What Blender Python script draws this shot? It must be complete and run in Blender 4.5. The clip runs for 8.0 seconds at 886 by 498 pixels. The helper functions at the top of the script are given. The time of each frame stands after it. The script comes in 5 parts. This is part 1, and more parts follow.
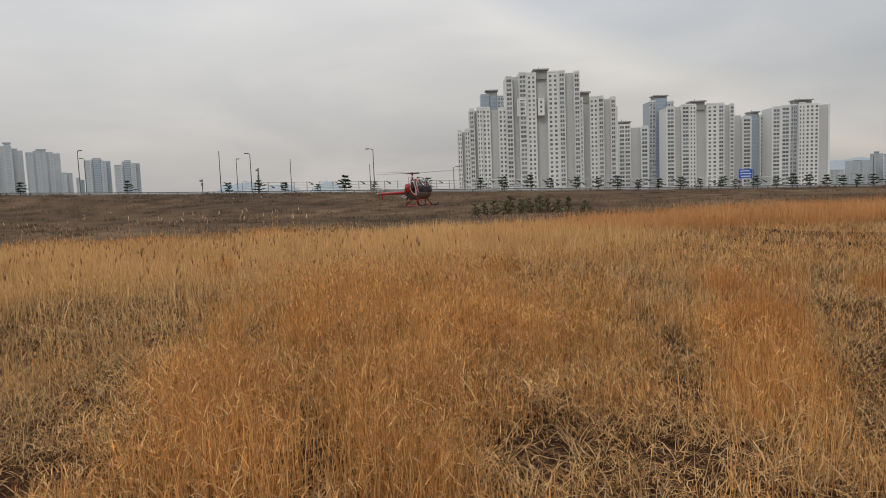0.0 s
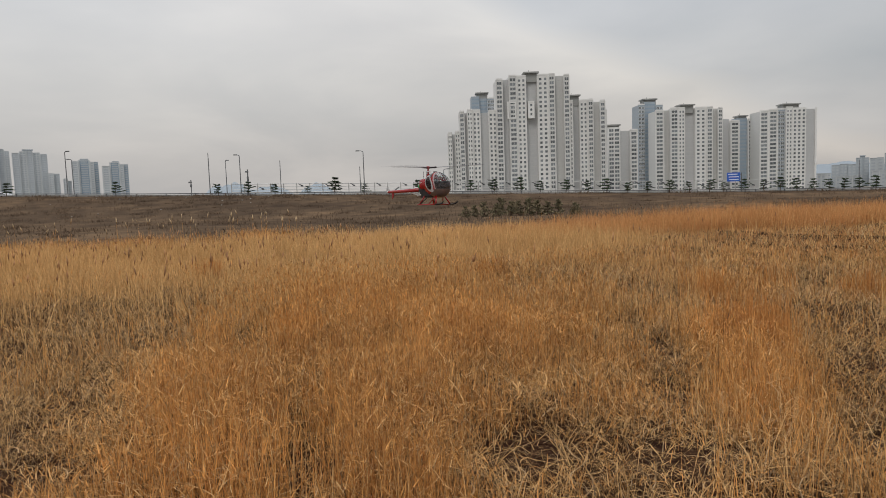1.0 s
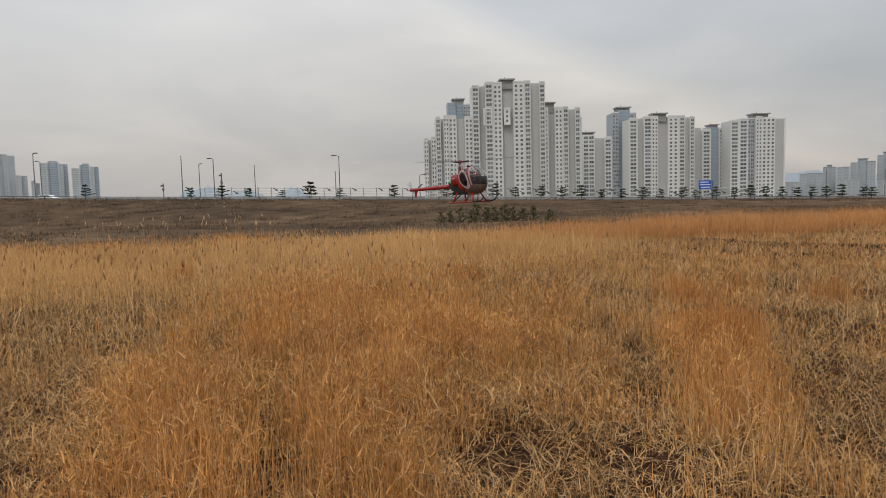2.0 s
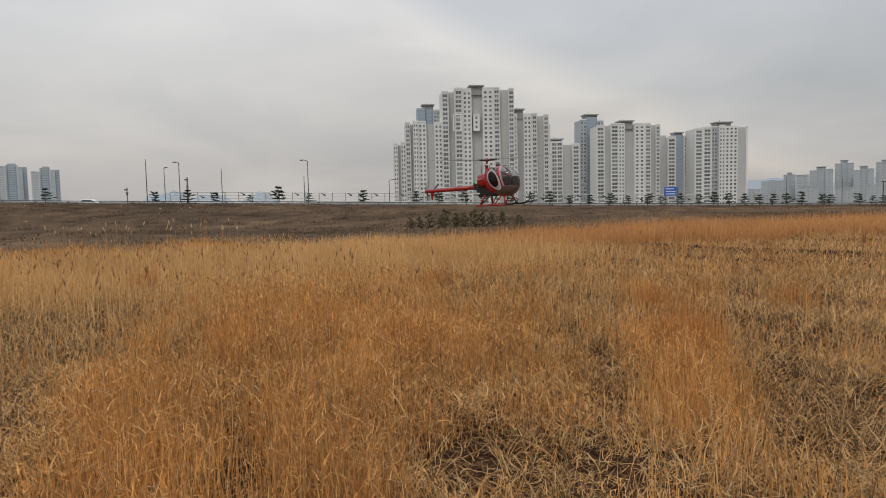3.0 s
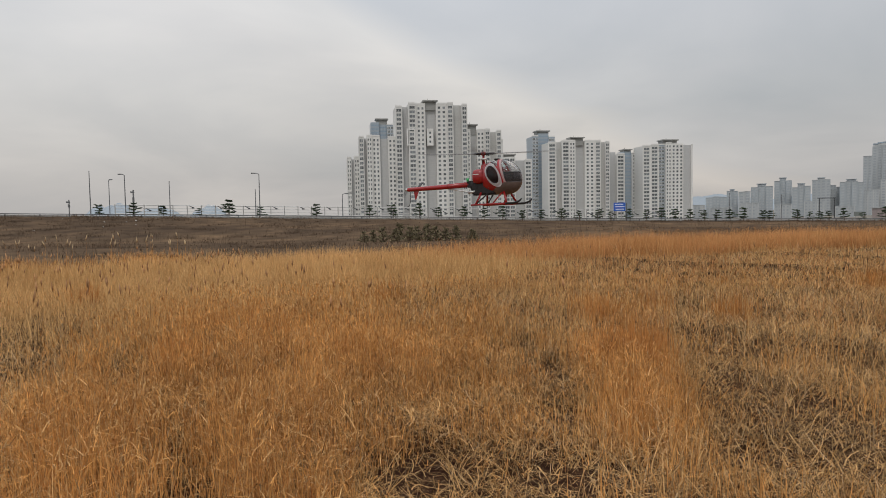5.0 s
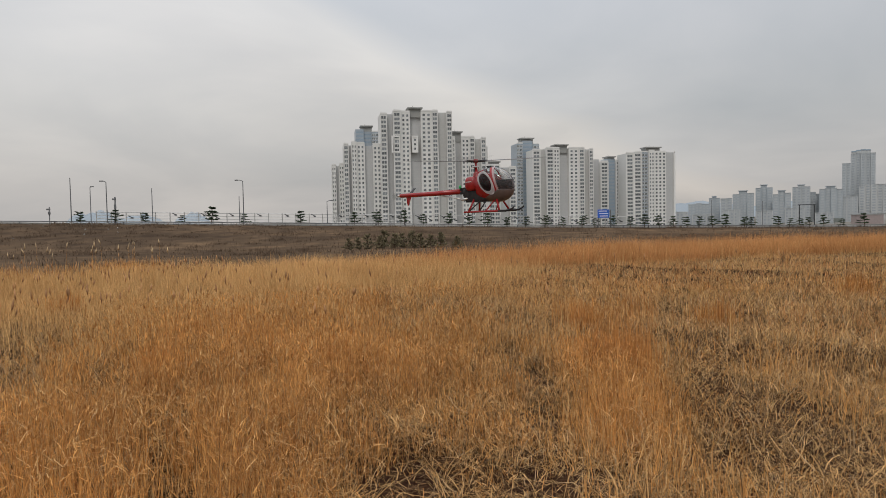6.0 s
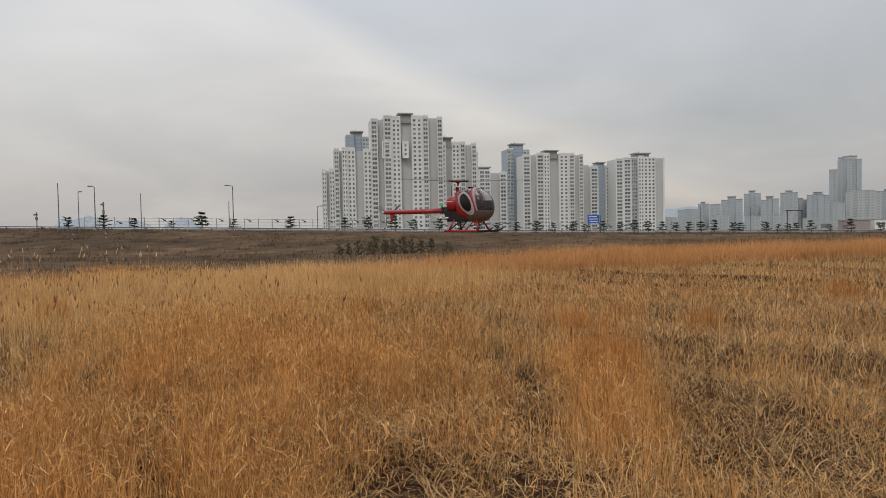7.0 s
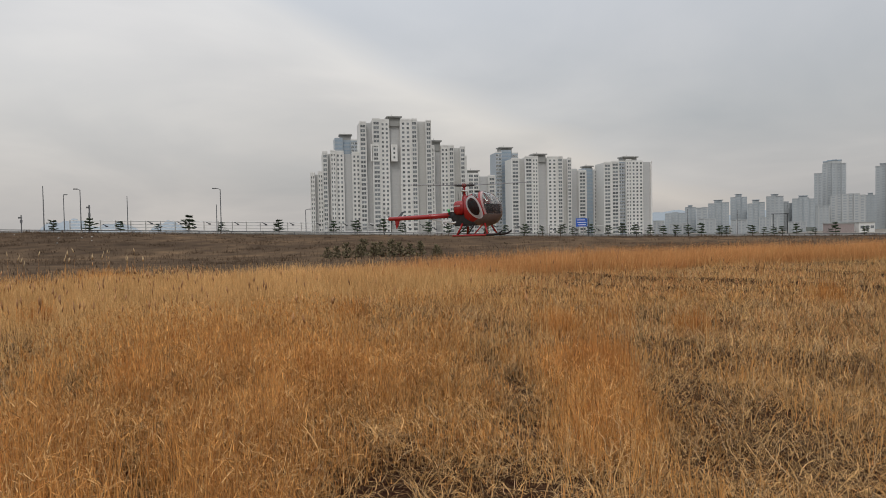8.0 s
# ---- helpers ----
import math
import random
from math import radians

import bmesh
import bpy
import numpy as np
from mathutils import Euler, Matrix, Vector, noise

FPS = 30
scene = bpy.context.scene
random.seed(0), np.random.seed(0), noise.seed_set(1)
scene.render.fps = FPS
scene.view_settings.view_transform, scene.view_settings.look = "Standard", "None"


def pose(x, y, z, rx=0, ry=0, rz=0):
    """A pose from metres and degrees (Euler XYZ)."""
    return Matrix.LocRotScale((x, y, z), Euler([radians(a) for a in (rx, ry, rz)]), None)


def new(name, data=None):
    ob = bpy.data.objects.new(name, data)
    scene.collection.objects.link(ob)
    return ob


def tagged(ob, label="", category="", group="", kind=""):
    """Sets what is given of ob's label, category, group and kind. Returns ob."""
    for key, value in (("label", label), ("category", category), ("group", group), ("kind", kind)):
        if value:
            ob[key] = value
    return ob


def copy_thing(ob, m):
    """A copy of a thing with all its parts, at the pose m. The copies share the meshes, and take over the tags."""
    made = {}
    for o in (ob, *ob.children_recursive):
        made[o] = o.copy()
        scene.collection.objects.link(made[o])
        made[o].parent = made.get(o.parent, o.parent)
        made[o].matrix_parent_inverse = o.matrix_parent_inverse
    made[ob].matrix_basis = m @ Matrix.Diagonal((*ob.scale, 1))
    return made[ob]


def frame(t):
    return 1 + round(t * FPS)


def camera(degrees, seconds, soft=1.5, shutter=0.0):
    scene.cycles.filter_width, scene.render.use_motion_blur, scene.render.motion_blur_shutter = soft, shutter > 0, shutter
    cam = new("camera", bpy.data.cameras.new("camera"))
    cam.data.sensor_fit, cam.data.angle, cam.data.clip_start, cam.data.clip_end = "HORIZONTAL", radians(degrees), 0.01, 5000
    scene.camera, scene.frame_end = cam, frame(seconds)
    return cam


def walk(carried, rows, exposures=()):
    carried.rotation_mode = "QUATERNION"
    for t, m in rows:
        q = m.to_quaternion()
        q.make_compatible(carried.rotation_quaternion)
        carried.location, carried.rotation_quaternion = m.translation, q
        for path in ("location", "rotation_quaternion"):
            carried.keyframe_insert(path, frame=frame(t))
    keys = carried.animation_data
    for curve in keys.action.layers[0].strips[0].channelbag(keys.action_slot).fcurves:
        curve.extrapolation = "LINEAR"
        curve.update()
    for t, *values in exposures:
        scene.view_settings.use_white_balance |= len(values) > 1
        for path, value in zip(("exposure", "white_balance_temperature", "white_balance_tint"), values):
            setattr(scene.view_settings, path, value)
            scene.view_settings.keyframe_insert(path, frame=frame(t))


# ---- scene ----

EYE = 1.6
cam = camera(67.0, 8.0, soft=0.8, shutter=0.5)
# seconds, yaw, pitch, roll of a hand-held camera that pans to the right and tilts up
PATH = [
    (0.0, 0.00, -5.20, 2.13), (0.5, -0.35, -5.12, 2.05), (1.0, -0.84, -5.04, 1.94), (1.5, -1.71, -4.84, 1.71),
    (3.0, -5.49, -4.23, 1.26), (3.5, -6.60, -3.99, 1.16), (4.0, -7.62, -3.70, 1.10), (4.5, -8.58, -3.39, 1.03),
    (6.0, -10.72, -2.52, 1.07), (6.5, -11.14, -2.26, 1.07), (7.0, -11.53, -2.07, 1.05), (7.5, -11.91, -1.93, 1.04),
    (8.0, -12.49, -1.81, 1.04),
]
DRIFT_T = (0.0, 1.0, 1.5, 3.0, 4.0, 4.5, 6.0, 8.0)
DRIFT_X = (0.0, 0.007, 0.011, 0.028, 0.036, 0.039, 0.046, 0.048)
walk(cam, [(t, pose(float(np.interp(t, DRIFT_T, DRIFT_X)), 0, EYE, 90 + pitch, roll, yaw)) for t, yaw, pitch, roll in PATH])

# ---- world and sun ----
SUN_ELEVATION, SUN_TURN = 48.0, 205.0
world = bpy.data.worlds.new("overcast")
scene.world = world
world.use_nodes = True
wn = world.node_tree.nodes
wl = world.node_tree.links
wn.clear()


def wnode(kind, **values):
    n = wn.new(kind)
    for key, value in values.items():
        n.inputs[key].default_value = value
    return n


def ramp(nodes, stops):
    n = nodes.new("ShaderNodeValToRGB")
    el = n.color_ramp.elements
    while len(el) < len(stops):
        el.new(0.5)
    for e, (p, c) in zip(el, stops):
        e.position = p
        e.color = (*c, 1) if len(c) == 3 else c
    return n


coord = wn.new("ShaderNodeTexCoord")
sep = wn.new("ShaderNodeSeparateXYZ")
wl.new(coord.outputs["Generated"], sep.inputs[0])
# overcast sky: pale and slightly warm at the horizon, brighter towards the zenith
grad = ramp(wn, [(0.0, (0.535, 0.512, 0.492)), (0.05, (0.575, 0.553, 0.533)), (0.16, (0.66, 0.652, 0.641)), (0.32, (0.73, 0.745, 0.77)), (1.0, (1.6, 1.64, 1.7))])
wl.new(sep.outputs["Z"], grad.inputs[0])
# cloud layer: directions projected on a flat deck, so the clouds flatten towards the horizon
lift = wn.new("ShaderNodeMath")
lift.operation = "ADD"
lift.inputs[1].default_value = 0.22
wl.new(sep.outputs["Z"], lift.inputs[0])
deck = []
for axis in ("X", "Y"):
    d = wn.new("ShaderNodeMath")
    d.operation = "DIVIDE"
    wl.new(sep.outputs[axis], d.inputs[0])
    wl.new(lift.outputs[0], d.inputs[1])
    deck.append(d)
comb = wn.new("ShaderNodeCombineXYZ")
wl.new(deck[0].outputs[0], comb.inputs[0])
wl.new(deck[1].outputs[0], comb.inputs[1])
comb.inputs[2].default_value = 3.7
clouds = wnode("ShaderNodeTexNoise", Scale=0.75, Detail=5.0, Roughness=0.52, Distortion=0.35)
wl.new(comb.outputs[0], clouds.inputs["Vector"])
shade = ramp(wn, [(0.28, (0.84, 0.865, 0.89)), (0.5, (0.99, 0.99, 0.995)), (0.70, (1.17, 1.15, 1.13))])
wl.new(clouds.outputs["Fac"], shade.inputs[0])
mul = wn.new("ShaderNodeMix")
mul.data_type, mul.blend_type = "RGBA", "MULTIPLY"
mul.inputs["Factor"].default_value = 1.0
wl.new(grad.outputs[0], mul.inputs["A"])
wl.new(shade.outputs[0], mul.inputs["B"])
sky = wn.new("ShaderNodeTexSky")
sky.sky_type, sky.sun_disc = "NISHITA", False
sky.sun_elevation, sky.sun_rotation = radians(SUN_ELEVATION), radians(SUN_TURN)
sky.air_density, sky.dust_density = 1.5, 4.0
bg_cloud = wnode("ShaderNodeBackground", Strength=1.0)
bg_sky = wnode("ShaderNodeBackground", Strength=0.06)
# the cloud deck is thinner, and brighter, to the west
side_fade = wnode("ShaderNodeMapRange", **{"From Min": -0.6, "From Max": 0.75, "To Min": 1.01, "To Max": 0.87})
wl.new(sep.outputs["X"], side_fade.inputs["Value"])
mul2 = wn.new("ShaderNodeMix")
mul2.data_type, mul2.blend_type = "RGBA", "MULTIPLY"
mul2.inputs["Factor"].default_value = 1.0
wl.new(mul.outputs["Result"], mul2.inputs["A"])
wl.new(side_fade.outputs[0], mul2.inputs["B"])
# a bank of thicker, bluer cloud with a slanting lit edge
slant = wn.new("ShaderNodeVectorMath")
slant.operation = "DOT_PRODUCT"
slant.inputs[1].default_value = (0.43, 0.0, 1.0)
wl.new(coord.outputs["Generated"], slant.inputs[0])
ragged = wnode("ShaderNodeMath")
ragged.operation = "MULTIPLY_ADD"
ragged.inputs[1].default_value = 0.16
wl.new(clouds.outputs["Fac"], ragged.inputs[0])
wl.new(slant.outputs["Value"], ragged.inputs[2])
bank = ramp(wn, [(0.16, (1.0, 1.0, 1.0)), (0.30, (1.03, 1.015, 1.0)), (0.368, (1.12, 1.10, 1.07)), (0.40, (0.955, 0.975, 1.0)), (0.62, (0.99, 1.0, 1.02)), (0.9, (1.0, 1.0, 1.0))])
wl.new(ragged.outputs[0], bank.inputs[0])
mul3 = wn.new("ShaderNodeMix")
mul3.data_type, mul3.blend_type = "RGBA", "MULTIPLY"
mul3.inputs["Factor"].default_value = 1.0
wl.new(mul2.outputs["Result"], mul3.inputs["A"])
wl.new(bank.outputs[0], mul3.inputs["B"])
wl.new(mul3.outputs["Result"], bg_cloud.inputs[0])
wl.new(sky.outputs[0], bg_sky.inputs[0])
mix = wnode("ShaderNodeMixShader", Fac=0.9)
wout = wn.new("ShaderNodeOutputWorld")
wl.new(bg_sky.outputs[0], mix.inputs[1])
wl.new(bg_cloud.outputs[0], mix.inputs[2])
wl.new(mix.outputs[0], wout.inputs[0])

sun = new("sun", bpy.data.lights.new("sun", "SUN"))
sun.data.energy, sun.data.angle, sun.data.color = 0.8, radians(16), (1.0, 0.95, 0.88)
sun.matrix_world = pose(0, 0, 60, 90 - SUN_ELEVATION, 0, 180 - SUN_TURN)
scene.view_settings.exposure = 0.0

# ---- materials ----


def mat(name, color, rough=0.7, metal=0.0, vary=0.12, scale=4.0, fine=40.0, bump=0.0, island=0.0, obj=0.0, spec=0.3, second=None, through_light=0.0):
    """A principled surface with variation at two scales; island and obj vary it piece by piece; second is the colour at
    the dark end.
    """
    m = bpy.data.materials.new(name)
    m.use_nodes = True
    nt = m.node_tree
    n, l = nt.nodes, nt.links
    b = n["Principled BSDF"]
    b.inputs["Roughness"].default_value = rough
    b.inputs["Metallic"].default_value = metal
    b.inputs["Specular IOR Level"].default_value = spec
    tc = n.new("ShaderNodeTexCoord")
    n1 = n.new("ShaderNodeTexNoise")
    n1.inputs["Scale"].default_value = scale
    n1.inputs["Detail"].default_value = 4
    n2 = n.new("ShaderNodeTexNoise")
    n2.inputs["Scale"].default_value = fine
    l.new(tc.outputs["Object"], n1.inputs["Vector"])
    l.new(tc.outputs["Object"], n2.inputs["Vector"])
    add = n.new("ShaderNodeMath")
    add.operation = "ADD"
    l.new(n1.outputs["Fac"], add.inputs[0])
    l.new(n2.outputs["Fac"], add.inputs[1])
    last = add.outputs[0]
    if island or obj:
        if island:
            src = n.new("ShaderNodeNewGeometry").outputs["Random Per Island"]
        else:
            src = n.new("ShaderNodeObjectInfo").outputs["Random"]
        k = n.new("ShaderNodeMath")
        k.operation = "MULTIPLY_ADD"
        k.inputs[1].default_value = (island or obj) * 2
        l.new(src, k.inputs[0])
        l.new(last, k.inputs[2])
        k2 = n.new("ShaderNodeMath")
        k2.operation = "SUBTRACT"
        k2.inputs[1].default_value = (island or obj)
        l.new(k.outputs[0], k2.inputs[0])
        last = k2.outputs[0]
    mr = n.new("ShaderNodeMapRange")
    mr.inputs["From Min"].default_value = 0.6
    mr.inputs["From Max"].default_value = 1.4
    l.new(last, mr.inputs["Value"])
    dark = tuple(c * (1 - vary) for c in color) if second is None else second
    light = tuple(min(0.92, c * (1 + vary)) for c in color)
    r = ramp(n, [(0.0, dark), (0.55, color), (1.0, light)])
    l.new(mr.outputs[0], r.inputs[0])
    l.new(r.outputs[0], b.inputs["Base Color"])
    if bump:
        bp = n.new("ShaderNodeBump")
        bp.inputs["Strength"].default_value = bump
        bp.inputs["Distance"].default_value = 0.02
        l.new(n2.outputs["Fac"], bp.inputs["Height"])
        l.new(bp.outputs[0], b.inputs["Normal"])
    if through_light:
        tr = n.new("ShaderNodeBsdfTranslucent")
        l.new(r.outputs[0], tr.inputs[0])
        ms = n.new("ShaderNodeMixShader")
        ms.inputs[0].default_value = through_light
        l.new(b.outputs[0], ms.inputs[1])
        l.new(tr.outputs[0], ms.inputs[2])
        l.new(ms.outputs[0], n["Material Output"].inputs["Surface"])
    return m


def tinted_glass(name, color, rough=0.03):
    m = bpy.data.materials.new(name)
    m.use_nodes = True
    b = m.node_tree.nodes["Principled BSDF"]
    b.inputs["Base Color"].default_value = (*color, 1)
    b.inputs["Roughness"].default_value = rough
    b.inputs["Transmission Weight"].default_value = 0.95
    b.inputs["IOR"].default_value = 1.12
    b.inputs["Coat Weight"].default_value = 0.25
    return m


def ground_mat():
    m = bpy.data.materials.new("ground")
    m.use_nodes = True
    n, l = m.node_tree.nodes, m.node_tree.links
    b = n["Principled BSDF"]
    b.inputs["Roughness"].default_value = 1.0
    b.inputs["Specular IOR Level"].default_value = 0.0
    tc = n.new("ShaderNodeTexCoord")
    sp = n.new("ShaderNodeSeparateXYZ")
    l.new(tc.outputs["Object"], sp.inputs[0])

    def noise_of(scale, detail=5.0):
        t = n.new("ShaderNodeTexNoise")
        t.inputs["Scale"].default_value = scale
        t.inputs["Detail"].default_value = detail
        l.new(tc.outputs["Object"], t.inputs["Vector"])
        return t
    big, small, litter = noise_of(0.05), noise_of(0.35), noise_of(28.0)
    soil = ramp(n, [(0.3, (0.020, 0.010, 0.007)), (0.55, (0.048, 0.025, 0.015)), (0.74, (0.13, 0.074, 0.038))])
    l.new(litter.outputs[0], soil.inputs[0])
    marsh = ramp(n, [(0.36, (0.056, 0.040, 0.029)), (0.46, (0.084, 0.059, 0.041)), (0.54, (0.112, 0.077, 0.051)), (0.64, (0.168, 0.112, 0.069))])
    am = n.new("ShaderNodeMath")
    am.operation = "MULTIPLY_ADD"
    am.inputs[1].default_value = 0.45
    l.new(small.outputs[0], am.inputs[0])
    bm_ = n.new("ShaderNodeMath")
    bm_.operation = "MULTIPLY"
    bm_.inputs[1].default_value = 0.55
    l.new(big.outputs[0], bm_.inputs[0])
    l.new(bm_.outputs[0], am.inputs[2])
    l.new(am.outputs[0], marsh.inputs[0])
    plain = ramp(n, [(0.35, (0.16, 0.15, 0.13)), (0.65, (0.26, 0.24, 0.21))])
    l.new(big.outputs[0], plain.inputs[0])

    def step(lo, hi):
        k = n.new("ShaderNodeMapRange")
        k.inputs["From Min"].default_value = lo
        k.inputs["From Max"].default_value = hi
        l.new(sp.outputs["Y"], k.inputs["Value"])
        return k
    m1 = n.new("ShaderNodeMix")
    m1.data_type = "RGBA"
    l.new(step(19, 27).outputs[0], m1.inputs["Factor"])
    l.new(soil.outputs[0], m1.inputs["A"])
    l.new(marsh.outputs[0], m1.inputs["B"])
    m2 = n.new("ShaderNodeMix")
    m2.data_type = "RGBA"
    l.new(step(134, 140).outputs[0], m2.inputs["Factor"])
    l.new(m1.outputs["Result"], m2.inputs["A"])
    l.new(plain.outputs[0], m2.inputs["B"])
    l.new(m2.outputs["Result"], b.inputs["Base Color"])
    bp = n.new("ShaderNodeBump")
    bp.inputs["Strength"].default_value = 0.5
    bp.inputs["Distance"].default_value = 0.04
    l.new(litter.outputs[0], bp.inputs["Height"])
    l.new(bp.outputs[0], b.inputs["Normal"])
    # paler stalk colour with distance stands in for bright tops seen at grazing angle
    return m


GROUND = ground_mat()
ORANGE = mat("orange_grass", (0.57, 0.286, 0.092), 1.0, vary=0.45, scale=0.9, fine=24, island=0.32, second=(0.27, 0.125, 0.044), through_light=0.2, spec=0.0)
RUST = mat("rust_grass", (0.46, 0.215, 0.070), 1.0, vary=0.4, scale=0.9, fine=24, island=0.3, second=(0.23, 0.088, 0.030), through_light=0.2, spec=0.0)
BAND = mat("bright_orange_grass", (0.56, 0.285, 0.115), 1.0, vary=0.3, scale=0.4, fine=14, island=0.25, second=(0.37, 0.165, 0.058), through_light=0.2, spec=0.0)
STRAW = mat("straw_grass", (0.42, 0.255, 0.112), 1.0, vary=0.6, scale=0.8, fine=24, island=0.5, second=(0.10, 0.058, 0.030), through_light=0.12, spec=0.0)
GREY_STRAW = mat("weathered_grey_straw", (0.38, 0.258, 0.142), 1.0, vary=0.55, scale=1.2, fine=24, island=0.5, second=(0.085, 0.056, 0.035), through_light=0.12, spec=0.0)
GOLD = mat("pale_gold_grass", (0.62, 0.385, 0.170), 1.0, vary=0.35, scale=0.6, fine=20, island=0.32, second=(0.42, 0.240, 0.094), through_light=0.2, spec=0.0)
PLUME = mat("reed_plume", (0.38, 0.20, 0.09), 0.9, vary=0.4, scale=2, fine=20, island=0.4)
PALE_PLUME = mat("pale_reed_plume", (0.42, 0.30, 0.17), 0.9, vary=0.3, scale=2, fine=20, island=0.3)
SCRUB = mat("marsh_scrub", (0.108, 0.072, 0.047), 1.0, vary=0.35, scale=0.06, fine=0.4, island=0.25, second=(0.074, 0.053, 0.039), spec=0.0)
SHRUB = mat("dead_shrub", (0.15, 0.105, 0.072), 1.0, vary=0.35, scale=0.1, fine=1, island=0.4, spec=0.0, through_light=0.5)
ASPHALT = mat("asphalt", (0.06, 0.06, 0.062), 0.9, vary=0.2, scale=0.5, fine=30)
CONCRETE = mat("concrete", (0.36, 0.35, 0.33), 0.85, vary=0.2, scale=0.6, fine=9)
STEEL = mat("galvanised_steel", (0.16, 0.165, 0.17), 0.5, 0.3, vary=0.15, scale=3)
WHITE_RAIL = mat("white_rail_paint", (0.55, 0.54, 0.52), 0.5, vary=0.1, scale=3)
DARK_METAL = mat("dark_metal", (0.06, 0.062, 0.065), 0.5, 0.4, vary=0.3, scale=6)
BARK = mat("bark", (0.09, 0.06, 0.04), 0.9, vary=0.3, scale=8, bump=0.3)
NEEDLES = mat("pine_needles", (0.045, 0.068, 0.032), 0.75, vary=0.4, scale=2, fine=12, island=0.4)
DRY_NEEDLES = mat("dull_pine_needles", (0.19, 0.158, 0.095), 0.85, vary=0.5, scale=2, fine=12, island=0.6, second=(0.04, 0.04, 0.025), spec=0.1)
WALL_WHITE = mat("white_facade_paint", (0.66, 0.65, 0.625), 0.8, vary=0.06, scale=0.06, fine=0.9)
WALL_GREY = mat("grey_facade_paint", (0.45, 0.45, 0.445), 0.85, vary=0.07, scale=0.06, fine=0.9)
WALL_OLIVE = mat("warm_grey_facade_paint", (0.47, 0.465, 0.445), 0.85, vary=0.07, scale=0.06, fine=0.9)
WALL_BLUE = mat("blue_glass_facade", (0.30, 0.345, 0.385), 0.4, vary=0.12, scale=0.08, fine=0.7, spec=0.5)
WALL_PALE = mat("pale_grey_facade_paint", (0.58, 0.575, 0.555), 0.85, vary=0.07, scale=0.06, fine=0.9)
ROOF_GREY = mat("roof_cap_concrete", (0.30, 0.30, 0.285), 0.85, vary=0.1, scale=0.2, fine=2)
WINDOW_GLASS = mat("window_glass", (0.165, 0.178, 0.185), 0.2, vary=0.4, scale=0.2, fine=1, obj=0.5, spec=0.5)
# far walls and windows: pale bluish colours stand in for aerial haze
HAZE_PALE = mat("hazed_pale_facade", (0.435, 0.445, 0.445), 0.85, vary=0.08, scale=0.05, fine=0.5)
HAZE_MID = mat("hazed_grey_facade", (0.385, 0.405, 0.415), 0.85, vary=0.08, scale=0.05, fine=0.5)
HAZE_BLUE = mat("hazed_blue_grey_facade", (0.345, 0.375, 0.395), 0.8, vary=0.08, scale=0.05, fine=0.5)
# western walls and window bands, lightened further for the haze on that side
WEST_HAZE_PALE = mat("west_hazed_pale_facade", (0.50, 0.52, 0.525), 0.85, vary=0.08, scale=0.05, fine=0.5)
WEST_HAZE_MID = mat("west_hazed_grey_facade", (0.44, 0.465, 0.48), 0.85, vary=0.08, scale=0.05, fine=0.5)
WEST_HAZE_BAND = mat("west_hazed_window_band", (0.385, 0.415, 0.44), 0.4, vary=0.1, scale=0.1, fine=0.6)
HAZE_GLASS = mat("hazed_window_band", (0.325, 0.35, 0.37), 0.4, vary=0.1, scale=0.1, fine=0.6)
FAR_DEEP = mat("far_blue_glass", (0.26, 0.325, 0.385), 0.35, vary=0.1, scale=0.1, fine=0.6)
# the hills' blue is distance haze put into the base colour
HILL = mat("far_hill", (0.27, 0.305, 0.335), 0.95, vary=0.06, scale=0.01, fine=0.08)
SIGN_BLUE = mat("sign_blue", (0.035, 0.12, 0.50), 0.4, vary=0.05)
SIGN_WHITE = mat("sign_white", (0.75, 0.77, 0.80), 0.4, vary=0.05)
HELI_RED = mat("red_gloss_paint", (0.265, 0.011, 0.012), 0.22, vary=0.15, scale=12, fine=60, spec=0.6)
HELI_WHITE = mat("white_gloss_paint", (0.54, 0.48, 0.475), 0.25, vary=0.06, scale=12, spec=0.6)
HELI_ROSE = mat("pale_rose_roof", (0.36, 0.23, 0.225), 0.2, vary=0.15, scale=10, spec=0.6)
HELI_BELLY = mat("smoked_brown_belly", (0.112, 0.083, 0.076), 0.15, vary=0.2, scale=10, spec=0.6)
HELI_DARK = mat("black_mechanics", (0.022, 0.02, 0.02), 0.45, 0.2, vary=0.5, scale=20)
HELI_STEEL = mat("bright_steel", (0.55, 0.54, 0.52), 0.3, 0.8, vary=0.15, scale=20)
HELI_GREEN = mat("green_plastic", (0.05, 0.42, 0.12), 0.4, vary=0.1)
BLADE = mat("rotor_blade_grey", (0.10, 0.10, 0.105), 0.35, vary=0.2, scale=8)
SMOKED = tinted_glass("smoked_canopy", (0.45, 0.40, 0.40))
CLEAR = tinted_glass("clear_canopy", (0.86, 0.84, 0.83))
DARK_SMOKED = tinted_glass("dark_smoked_window", (0.20, 0.20, 0.19))
SEAT_GREY = mat("cockpit_trim", (0.05, 0.05, 0.052), 0.8, vary=0.2)
CAR_WHITE = mat("white_car_paint", (0.72, 0.72, 0.72), 0.25, vary=0.03, spec=0.6)
CAR_GLASS = mat("car_window", (0.03, 0.035, 0.04), 0.08, vary=0.1, spec=0.6)
RUBBER = mat("rubber", (0.025, 0.025, 0.025), 0.8, vary=0.2)
LITTER = mat("pale_litter", (0.42, 0.40, 0.37), 0.7, vary=0.15, island=0.4)

